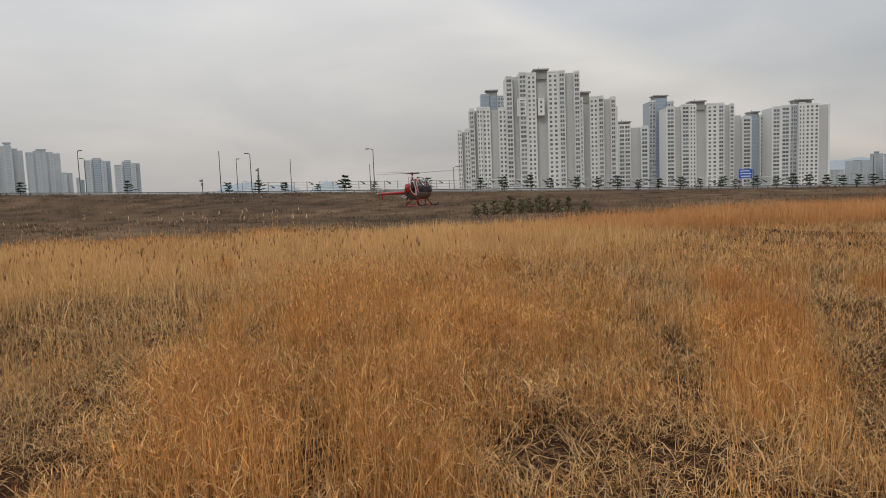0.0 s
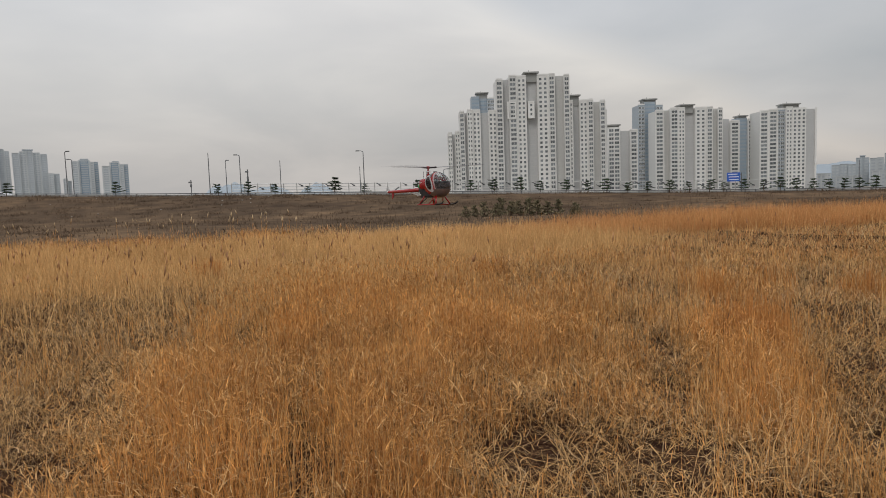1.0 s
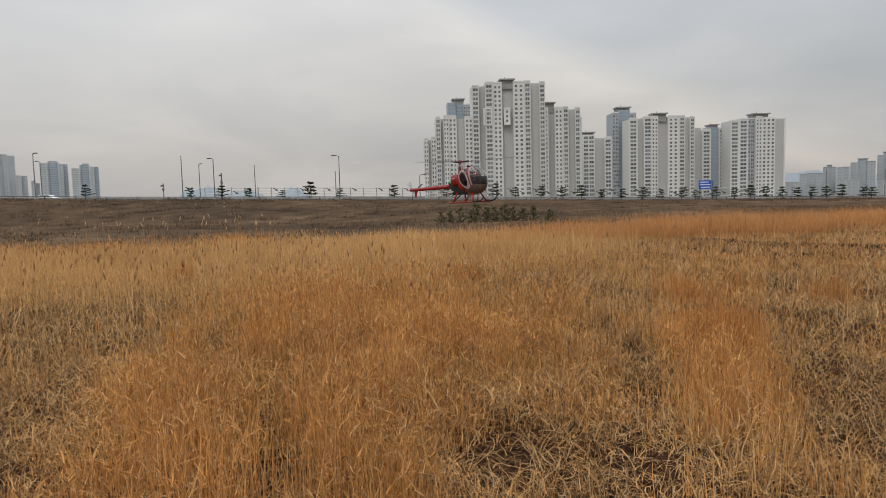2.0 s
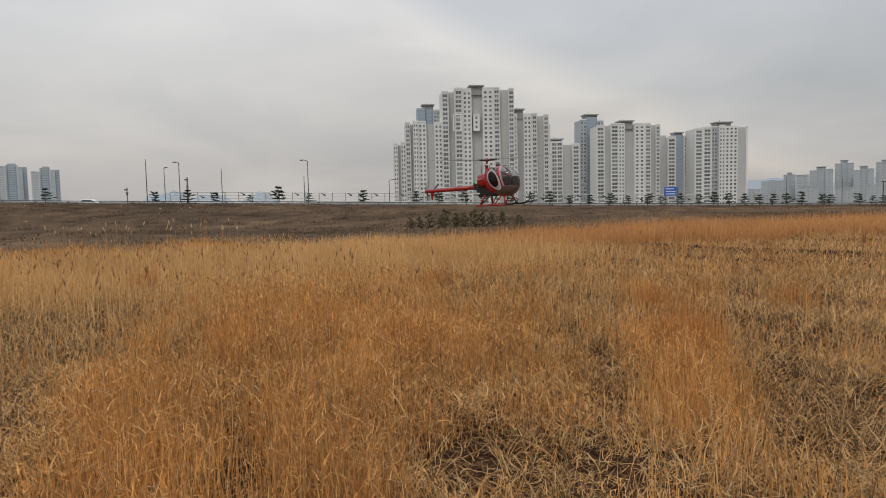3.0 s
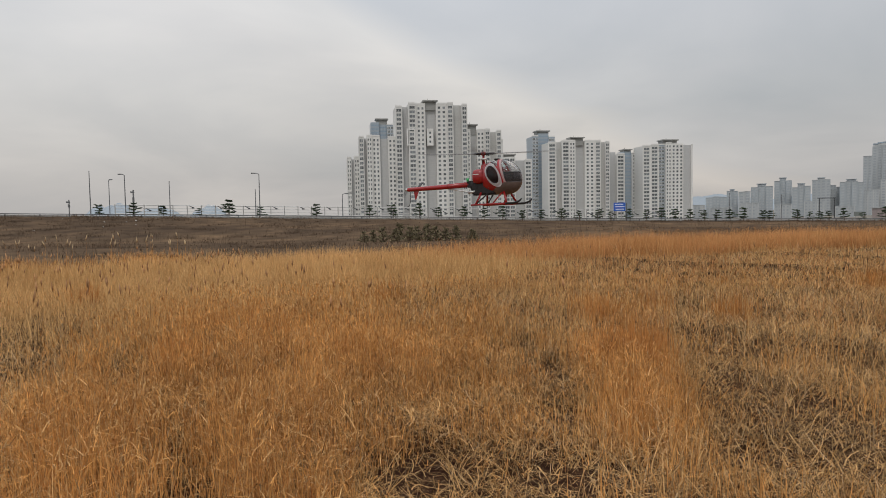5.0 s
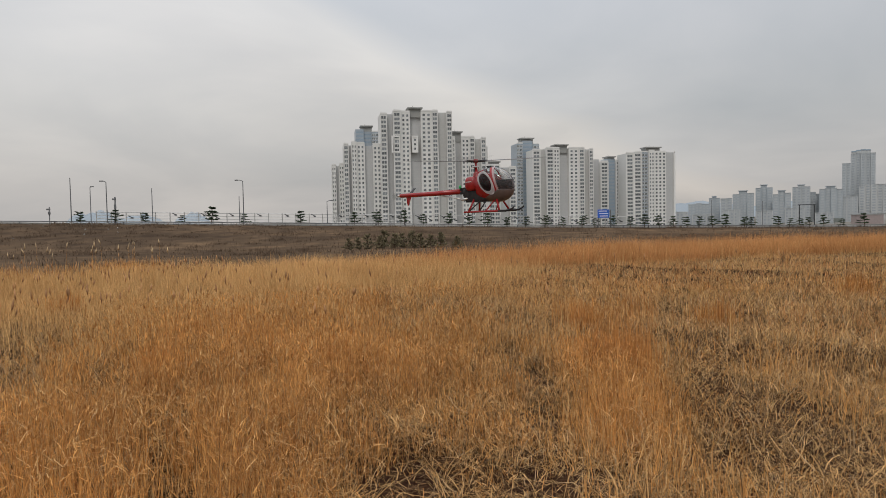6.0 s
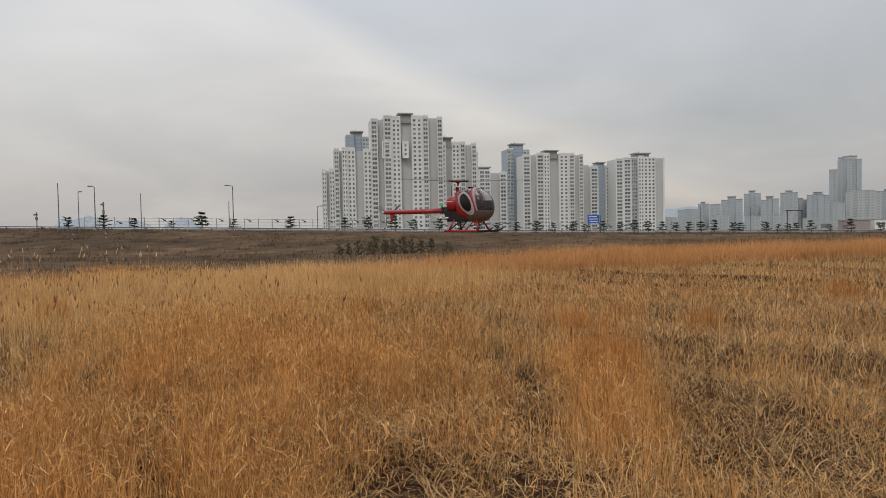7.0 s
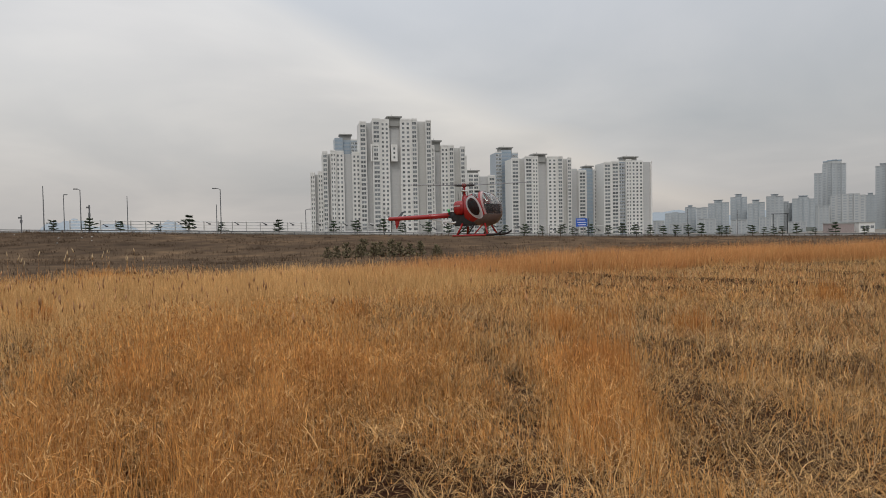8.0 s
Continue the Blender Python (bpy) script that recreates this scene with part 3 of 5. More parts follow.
# far hills, their haze mixed into the blue colour
for x0, x1, zz, seed in ((-835, -680, 62, 1), (-730, -520, 42, 2), (-490, -370, 47, 3), (1250, 1900, 58, 4), (1800, 3200, 95, 5)):
    rng = np.random.RandomState(seed)
    bm = bmesh.new()
    n = 40
    rows = []
    for k in range(n + 1):
        u = k / n
        h = zz * (math.sin(math.pi * u) ** 0.35) * (0.85 + 0.12 * math.sin(9 * u + seed) + 0.05 * math.sin(31 * u)) + rng.uniform(-1.2, 1.2)
        x = x0 + (x1 - x0) * u
        rows.append([bm.verts.new((x, 2500 + dy, z)) for dy, z in ((-160, -14), (-60, 0.6 * h - 6), (0, h), (160, -14))])
    for a, b in zip(rows, rows[1:]):
        for k in range(3):
            bm.faces.new((a[k], b[k], b[k + 1], a[k + 1]))
    tagged(obj_from("far_hill", bm, HILL, True), "low hill on the horizon, coloured blue for haze", "hill")

# ---- along the road ----
ROAD_Y = 120.0


def road_z(x):
    return interp(x, ROAD_X, ROAD_Z)


def street_lamp(x, top, side=-1, y=113.3, arm=1.6):
    z = road_z(x)
    t = thing("street_lamp", "tall grey steel street lamp beside the road", "street lamp", pose(x * y / ROAD_Y, y, z), "street lamps")
    h = EYE + (top - EYE) * y / ROAD_Y - z
    part("base", box(-0.22, 0.22, -0.22, 0.22, -0.5, 0.18, 0.03), CONCRETE, t)
    part("pole", tube([(0, 0, 0.18), (0, 0, h * 0.6), (0, 0, h - 0.12)], [0.09, 0.075, 0.06]), STEEL, t)
    if arm:
        a = part("arm", tube([(0, 0, h - 0.15), (side * arm * 0.4, 0, h), (side * arm, 0, h + 0.05)], 0.06, 6), STEEL, t)
        part("lamp_head", box(side * arm - 0.35, side * arm + 0.25, -0.15, 0.15, h - 0.06, h + 0.1, 0.03), STEEL, a)
    return t


for x, top, side, y, arm in ((-64.7, 10.6, 1, 113.3, 0.5), (-63.6, 9.2, -1, 131.8, 0.6), (-39.6, 9.7, 1, 113.3, 0), (-36.6, 8.1, 1, 131.8, 0.4), (-34.1, 9.0, -1, 113.3, 0.6), (-27.0, 7.9, 1, 131.8, 0),
                        (-12.2, 9.0, -1, 113.3, 0.9), (-12.9, 6.4, -1, 131.8, 0), (2.0, 5.3, 1, 131.8, 0.9), (76.7, 4.6, 1, 131.8, 0), (87.9, 4.2, 1, 131.8, 0)):
    street_lamp(x, top, side, y, arm)

# short posts
for x, h, wide in ((-32.8, 4.3, 0.22), (-42.9, 2.6, 0.16)):
    t = thing("utility_post", "short grey utility post with fittings", "post", pose(x * 113.3 / ROAD_Y, 113.3, road_z(x * 113.3 / ROAD_Y)))
    part("post", tube([(0, 0, -0.4), (0, 0, h)], wide * 0.5), STEEL, t)
    part("bracket", box(-0.4, 0.12, -0.12, 0.12, h - 0.5, h - 0.25), STEEL, t)
    part("box", box(-0.14, 0.14, -0.2, 0.1, h * 0.55, h * 0.72, 0.03), STEEL, t)

# gantry
gx = 99.0
t = thing("road_gantry", "dark steel gantry of two posts and a beam", "gantry", pose(gx * 132.2 / 122, 132.2, road_z(gx * 132.2 / 122) + 0.1))
for dx in (-1.2, 2.6):
    part("post", tube([(dx, 0, -0.4), (dx, 0, 4.6)], 0.1), DARK_METAL, t)
part("beam", box(-1.6, 2.8, -0.1, 0.1, 4.55, 4.72), DARK_METAL, t)

t = thing("roadside_board", "small dark green board on two thin posts", "signboard", pose(118.8, 135.5, road_z(118.8)))
for dx in (-0.8, 0.8):
    part("post", tube([(dx, 0.08, -0.4), (dx, 0.08, 0.2 - road_z(118.8))], 0.05, 6), STEEL, t)
part("panel", box(-1.15, 1.15, -0.05, 0.03, -0.8 - road_z(118.8), 0.2 - road_z(118.8), 0.02), mat("dark_board_paint", (0.16, 0.175, 0.16), 0.7, vary=0.2), t)

# direction sign: writing too small to read becomes bars
t = thing("road_sign", "blue direction sign with white lettering bars on a post", "road sign", pose(54.0 * 113.2 / 120, 113.2, road_z(51)))
zs = 2.93 - road_z(51)
part("panel", box(-1.15, 1.05, -0.06, 0.06, zs - 1.55, zs - 0.05, 0.02), SIGN_BLUE, t)
part("post", tube([(1.35, 0.1, -0.4), (1.35, 0.1, zs - 0.1)], 0.1), STEEL, t)
part("post", tube([(-0.9, 0.14, -0.4), (-0.9, 0.14, zs - 0.3)], 0.06), STEEL, t)
part("arm", box(-0.9, 1.4, 0.07, 0.16, zs - 0.5, zs - 0.38), STEEL, t)
for row, (a, b) in enumerate(((-0.95, 0.6), (-0.9, 0.85), (-0.8, 0.8))):
    part("lettering_bar", box(a, b, -0.085, -0.063, zs - 0.42 - 0.44 * row, zs - 0.28 - 0.44 * row), SIGN_WHITE, t)

# railing with slanted floodlights
FENCE_Y = 132.5
RAIL = thing("road_railing", "white steel railing of posts and rails along the pavement", "fence", pose(0, 0, 0))
FENCE_X0, FENCE_X1, GAP = -39.5, 66.0, 2.55
nposts = int((FENCE_X1 - FENCE_X0) / GAP)
post_me = tube([(0, 0, -0.1), (0, 0, 2.08)], 0.09, 6)
post_ob = part("post", post_me, CONCRETE, RAIL)
flood_ob = part("floodlight", add_box(tube([(-0.42, 0, 0.22), (0.28, 0, -0.16)], [0.06, 0.1], 6), 0.1, 0.5, -0.14, 0.14, -0.3, -0.1), DARK_METAL, RAIL, "small black slanted floodlight")
for k in range(nposts + 1):
    x = FENCE_X0 + k * GAP
    z = road_z(x) + 0.12
    if k == 0:
        p, q = post_ob, flood_ob
    else:
        p = new("post", post_ob.data)
        p.parent = RAIL
        if k % 2 == 0 or k % 3 == 0 or k > 20:
            q = new("floodlight", flood_ob.data)
            q.parent = RAIL
    p.location = (x, FENCE_Y, z)
    q.location = (x + 0.75, FENCE_Y - 0.1, z + (1.75 if k % 2 else 1.15))
    if k < nposts:
        z1 = road_z(x + GAP) + 0.12
        for zz, rr in ((0.35, 0.07), (0.85, 0.055), (1.4, 0.055), (1.98, 0.08)) if x < 18 else ((0.35, 0.06), (1.98, 0.05)):
            part("rail", tube([(x, FENCE_Y, z + zz), (x + GAP, FENCE_Y, z1 + zz)], rr, 5), WHITE_RAIL, RAIL)

# near edge guard rail: one long steel bar on posts
GUARD = thing("guard_rail", "long low steel guard rail beside the road", "guard rail", pose(0, 0, 0))
strip_ob = strip("beam", 113.78, 113.84, 0.28, 0.42, STEEL, "", "", -260, 260)
strip_ob.parent = GUARD
strip_ob["kind"] = ""
for key in ("kind",):
    del strip_ob[key]
gp = part("post", box(-0.07, 0.07, 113.78, 113.92, -0.5, 0.42), STEEL, GUARD)
for k in range(104):
    x = -260 + 5 * k
    p = gp if k == 0 else new("post", gp.data)
    p.parent = GUARD
    p.location = (x, 0, road_z(x))


def pine(seed, height, material, spread=0.42, low=0.24, flat=0.0):
    """A young pine: tapered trunk, limbs in layers, tufts of needles. flat: how far the layers are pressed flat and swept to one side."""
    rng = random.Random(seed)
    t = thing("young_pine", "young dark green pine tree beside the road", "tree", None, "roadside pines")
    lean = (rng.uniform(-0.08, 0.08), rng.uniform(-0.05, 0.05))
    part("trunk", tube([(0, 0, -0.3), (lean[0] * 0.5, lean[1], height * 0.5), (lean[0], lean[1], height * 0.97)], [0.07, 0.05, 0.015], 6), BARK, t)
    limbs, tufts = bmesh.new(), bmesh.new()
    levels = rng.choice((3, 4, 4)) if flat else rng.choice((4, 5, 5))
    sweep = rng.uniform(0, math.tau)
    size = height / 1.8
    for lv in range(levels):
        u = low + (0.96 - low) * lv / (levels - 1)
        r = height * spread * (1.12 - u) * rng.uniform(0.75, 1.2) + 0.10
        if flat:
            r = height * spread * (1.05 - 0.75 * u) * rng.uniform(0.7, 1.25)
        count = rng.choice((4, 5, 6))
        off = rng.uniform(0, 6)
        for k in range(count):
            a = off + k * math.tau / count + rng.uniform(-0.35, 0.35)
            rr = r * rng.uniform(0.45, 1.3) * (1 + 0.45 * flat * math.cos(a - sweep))
            z = height * u + rng.uniform(-1, 1) * height * (0.03 if low > 0.2 else 0.10)
            tip = Vector((lean[0] * u + rr * math.cos(a), lean[1] * u + rr * math.sin(a), z + rr * (rng.uniform(-0.05, 0.4) if not flat else rng.uniform(-0.12, 0.3))))
            base = Vector((lean[0] * u, lean[1] * u, z - 0.05))
            add_tube(limbs, [base, tip], [0.02, 0.008], 4)
            for m in range(3):
                c = base.lerp(tip, (0.45, 0.72, 1.0)[m])
                for q in range(17 if low > 0.2 else 13):
                    d = Vector((rng.gauss(0, 1), rng.gauss(0, 1), rng.gauss(0.35, 0.7) * (1 - 0.75 * flat))).normalized() * rng.uniform(0.12, 0.27) * size * (1.0 if low > 0.2 else 1.2)
                    side = d.cross(Vector((rng.gauss(0, 1), rng.gauss(0, 1), rng.gauss(0, 1)))).normalized() * 0.05 * size
                    o = c + Vector((rng.uniform(-0.05, 0.05), rng.uniform(-0.05, 0.05), rng.uniform(-0.03, 0.03)))
                    tufts.faces.new([tufts.verts.new(o - side), tufts.verts.new(o + side), tufts.verts.new(o + d + side * 0.3), tufts.verts.new(o + d - side * 0.3)])
    part("branchwork", limbs, BARK, t)
    part("crown", tufts, material, t)
    return t


PINES = [pine(s, h, NEEDLES, sp, 0.3, 1.0) for s, h, sp in ((11, 2.35, 0.50), (12, 2.6, 0.42), (13, 2.0, 0.62), (14, 2.2, 0.58), (15, 1.8, 0.72))]
PINE_X = [-75.5, -56.3, -38.2, -28.1, -22.3, -17.6, -12.4, 6.7, 11.0, 15.7, 19.2, 23.8, 27.8, 31.1, 34.9, 38.4, 42.4, 46.0, 49.6, 52.2, 56.1, 59.5, 62.4, 65.5,
          68.6, 71.4, 74.0, 76.9, 79.8, 83.9, 85.4, 91.4, 94.0, 96.6, 98.6, 102.0, 106.5, 111.6, 118.7, -33.0, -2.6]
rp = random.Random(5)
for k, x in enumerate(PINE_X):
    src = PINES[(k * 7 + k // 3) % 5]
    y = 132.0 if -30 < x < 30 else 113.2
    xx = x * y / ROAD_Y
    if k < 5:
        PINES[k].matrix_basis = pose(xx, y, road_z(xx), 0, 0, rp.uniform(0, 360)) @ Matrix.Scale(0.88, 4)
    else:
        cp = copy_thing(src, pose(xx, y, road_z(xx)))
        cp.matrix_basis = pose(xx, y, road_z(xx), rp.uniform(-5, 5), rp.uniform(-5, 5), rp.uniform(0, 360)) @ Matrix.Scale(rp.uniform(0.95, 1.25) * (1.0 if y > 125 else 0.8), 4)

# thicket of young pines on the low ground
BUSH = [pine(s, h, DRY_NEEDLES, sp, 0.10) for s, h, sp in ((21, 1.25, 0.6), (22, 1.6, 0.5), (23, 1.4, 0.58))]
BUSH_AT = [(2.9, 60, 0.8), (3.7, 61, 0.7), (4.6, 60.5, 1.0), (5.5, 59.5, 0.85), (6.1, 61, 1.05), (6.9, 60, 1.0), (7.7, 60.6, 1.05), (8.5, 59.6, 1.0), (9.4, 60.4, 1.0), (10.2, 60, 0.95), (11.3, 60.8, 0.9), (12.6, 60, 0.8), (13.1, 61, 0.7)]
for k, (x, y, sc) in enumerate(BUSH_AT):
    ob = BUSH[k] if k < 3 else copy_thing(BUSH[k % 3], pose(0, 0, 0))
    ob.matrix_basis = pose(x, y, float(land(x, y)), 0, 0, k * 67.0) @ Matrix.Scale(sc * 0.88, 4)
    tagged(ob, "young dull-green pine in a thicket on the marsh", "tree", "pine thicket")

# ---- a passing car ----


def make_car():
    t = thing("car", "white hatchback car driving along the road", "car")
    bm = bmesh.new()
    prof = [(-2.1, 0.35), (-2.1, 0.85), (-1.75, 0.95), (-1.35, 1.42), (0.35, 1.45), (1.05, 0.98), (2.0, 0.78), (2.12, 0.4)]
    sides = []
    for y, inset in ((-0.86, 0.0), (0.86, 0.0)):
        sides.append([bm.verts.new((x, y * (0.82 if z > 1.2 else 1.0), z)) for x, z in prof])
    n = len(prof)
    for k in range(n):
        bm.faces.new((sides[0][k], sides[0][(k + 1) % n], sides[1][(k + 1) % n], sides[1][k]))
    bm.faces.new(sides[0][::-1])
    bm.faces.new(sides[1])
    bmesh.ops.recalc_face_normals(bm, faces=bm.faces)
    bmesh.ops.bevel(bm, geom=list(bm.edges), offset=0.05, segments=2, affect="EDGES")
    part("body", bm, CAR_WHITE, t)
    for y in (-0.80, 0.80):
        bm = bmesh.new()
        s = 1 if y > 0 else -1
        pts = [(-1.45, y * 1.075, 1.0), (0.85, y * 1.075, 1.0), (0.28, y * 0.925, 1.36), (-1.2, y * 0.925, 1.36)]
        v = [bm.verts.new(p) for p in pts]
        w = [bm.verts.new((p[0], p[1] - s * 0.06, p[2])) for p in pts]
        bm.faces.new(v)
        bm.faces.new(w[::-1])
        for k in range(4):
            bm.faces.new((v[k], v[(k + 1) % 4], w[(k + 1) % 4], w[k]))
        part("side_window", bm, CAR_GLASS, t)
    for x in (-1.3, 1.3):
        for y in (-0.8, 0.8):
            wheel = part("wheel", tube([(x, y - 0.11, 0.31), (x, y + 0.11, 0.31)], 0.31, 14), RUBBER, t)
            part("rim", tube([(x, y - 0.125, 0.31), (x, y + 0.125, 0.31)], 0.19, 10), STEEL, wheel)
    return t


CAR = make_car()

# ---- the model helicopter ----
S = 0.184


def ub(bm):
    bmesh.ops.scale(bm, vec=(S, S, S), verts=bm.verts)
    return bm


def cabin_section(x):
    """Half width, centre height and half height of the egg-shaped cabin at x."""
    if x > 1.0:
        k = max(0.0, 1 - ((x - 1.0) / 1.09) ** 2.3) ** (1 / 2.15)
        w, h = 0.68 * k, 0.90 * k
    else:
        k = (1.0 - x) / 0.85
        w, h = 0.68 * (1 - 0.22 * k * k), 0.90 * (1 - 0.26 * k * k)
    return w, 1.43 - 0.10 * max(0, x - 0.9), h


def cabin_point(x, a, out=0.0):
    w, zc, h = cabin_section(x)
    ca, sa = math.cos(a), math.sin(a)
    return Vector((x, (w + out) * math.copysign(abs(ca) ** 0.9, ca), zc + (h + out) * math.copysign(abs(sa) ** 0.95, sa)))


def cabin_pieces(regions):
    """The egg-shaped shell cut into pieces: each skin cell goes to the piece whose name zone_of() gives. Returns a mesh for each name."""
    nx, na = 130, 220
    xs = [0.15 + (CABIN_END - 0.15) * math.sin(0.5 * math.pi * i / nx) for i in range(nx + 1)]
    made = {name: (bmesh.new(), {}) for name in regions}
    for i in range(nx):
        for j in range(na):
            xm, am = 0.5 * (xs[i] + xs[i + 1]), math.tau * (j + 0.5) / na
            c = cabin_point(xm, am)
            name = zone_of(c.x, c.y, c.z)
            bm, seen = made[name]
            quad = []
            for p, q in ((i, j), (i + 1, j), (i + 1, j + 1), (i, j + 1)):
                key = (p, q % na) if p < nx else (nx, 0)
                if key not in seen:
                    seen[key] = bm.verts.new(cabin_point(xs[p], math.tau * q / na, regions[name]))
                if seen[key] not in quad:
                    quad.append(seen[key])
            bm.faces.new(quad)
    for bm, seen in made.values():
        bmesh.ops.recalc_face_normals(bm, faces=bm.faces)
        bmesh.ops.solidify(bm, geom=list(bm.faces), thickness=0.02)
        ub(bm)
    return {name: pair[0] for name, pair in made.items()}


CABIN_END = 2.088


def zone_of(x, y, z):
    """Which piece of the cabin's skin lies at a point: glass bubble in front of a hoop that leans back, brown belly below, red shell behind."""
    hoop = 1.20 - 0.30 * (z - 1.5)
    sill = min(1.12, 0.66 + 0.50 * (x - 0.5))
    if z < sill:
        return "belly"
    if x > hoop + 0.17:
        if abs(y) < 0.022 and z > 1.5:
            return "windscreen_post"
        if 1.60 < z < 1.63:
            return "windscreen_bar"
        if z > 1.6:
            return "upper_windscreen"
        return "windscreen"
    if x > hoop + 0.07:
        return "hoop"
    if z > 1.97 and hoop - 0.05 > x > 0.55 and abs(y) > 0.04:
        return "roof_window"
    return "shell"


def side_oval(side, cx, cz, rx, rz, inner, out):
    """An oval plate that follows the cabin's side; inner > 0 makes it a ring."""
    bm = bmesh.new()
    n = 28

    def on(px, pz):
        w, zc, h = cabin_section(px)
        k = min(0.99, abs((pz - zc) / h)) ** (1 / 0.95)
        return Vector((px, side * (w * math.sqrt(1 - k * k) ** 0.9 + out), pz))
    lev = [inner + (1 - inner) * i / 4 for i in range(5)] if inner else [0.02, 0.3, 0.6, 0.85, 1.0]
    rows = []
    for s_ in lev:
        rows.append([])
        for k in range(n):
            a = k * math.tau / n
            # door outline: rounder in front, leaning with the cabin
            s = s_ * (1 + 0.16 * max(0.0, math.cos(a + 0.9)) ** 4 * max(0.0, s_ - inner)) if inner else s_
            s = s * (1 + (0.10 * max(0.0, math.cos(a + 0.9)) ** 4 if inner and s_ > 0.95 else 0))
            px = cx + rx * s * math.cos(a) - 0.38 * rz * s * math.sin(a)
            rows[-1].append(bm.verts.new(on(px, cz + rz * s * math.sin(a))))
    for r0, r1 in zip(rows, rows[1:]):
        for k in range(n):
            bm.faces.new((r0[k], r0[(k + 1) % n], r1[(k + 1) % n], r1[k]))
    bmesh.ops.solidify(bm, geom=list(bm.faces), thickness=0.015)
    bmesh.ops.recalc_face_normals(bm, faces=bm.faces)
    return ub(bm)


def ball(cx, cy, cz, rx, ry, rz, power=2.6, n=20, m=12):
    """A rounded, slightly boxy form."""
    bm = bmesh.new()

    def se(c):
        return math.copysign(abs(c) ** (2 / power), c)
    rows = []
    for i in range(m + 1):
        b = -math.pi / 2 + math.pi * i / m
        rows.append([bm.verts.new((cx + rx * se(math.cos(b)) * se(math.cos(k * math.tau / n)), cy + ry * se(math.cos(b)) * se(math.sin(k * math.tau / n)), cz + rz * se(math.sin(b)))) for k in range(n)])
    for r0, r1 in zip(rows, rows[1:]):
        for k in range(n):
            bm.faces.new((r0[k], r0[(k + 1) % n], r1[(k + 1) % n], r1[k]))
    bmesh.ops.remove_doubles(bm, verts=bm.verts, dist=0.0005)
    bmesh.ops.recalc_face_normals(bm, faces=bm.faces)
    return ub(bm)


def ut(points, radii, n=8):
    return ub(tube(points, radii, n))


def blade_mesh(r0, r1, chord, thick):
    bm = bmesh.new()
    prof = [(0.5, 0.0), (0.3, 0.5), (-0.1, 0.42), (-0.5, 0.0), (-0.1, -0.3), (0.3, -0.4)]
    rows = []
    for r, c in ((r0, 0.7), (r0 + 0.3, 1.0), (r1 - 0.05, 1.0), (r1, 0.8)):
        rows.append([bm.verts.new((r, p * chord * c, q * thick)) for p, q in prof])
    for a, b in zip(rows, rows[1:]):
        for k in range(6):
            bm.faces.new((a[k], a[(k + 1) % 6], b[(k + 1) % 6], b[k]))
    bm.faces.new(rows[0][::-1])
    bm.faces.new(rows[-1])
    bmesh.ops.recalc_face_normals(bm, faces=bm.faces)
    return ub(bm)


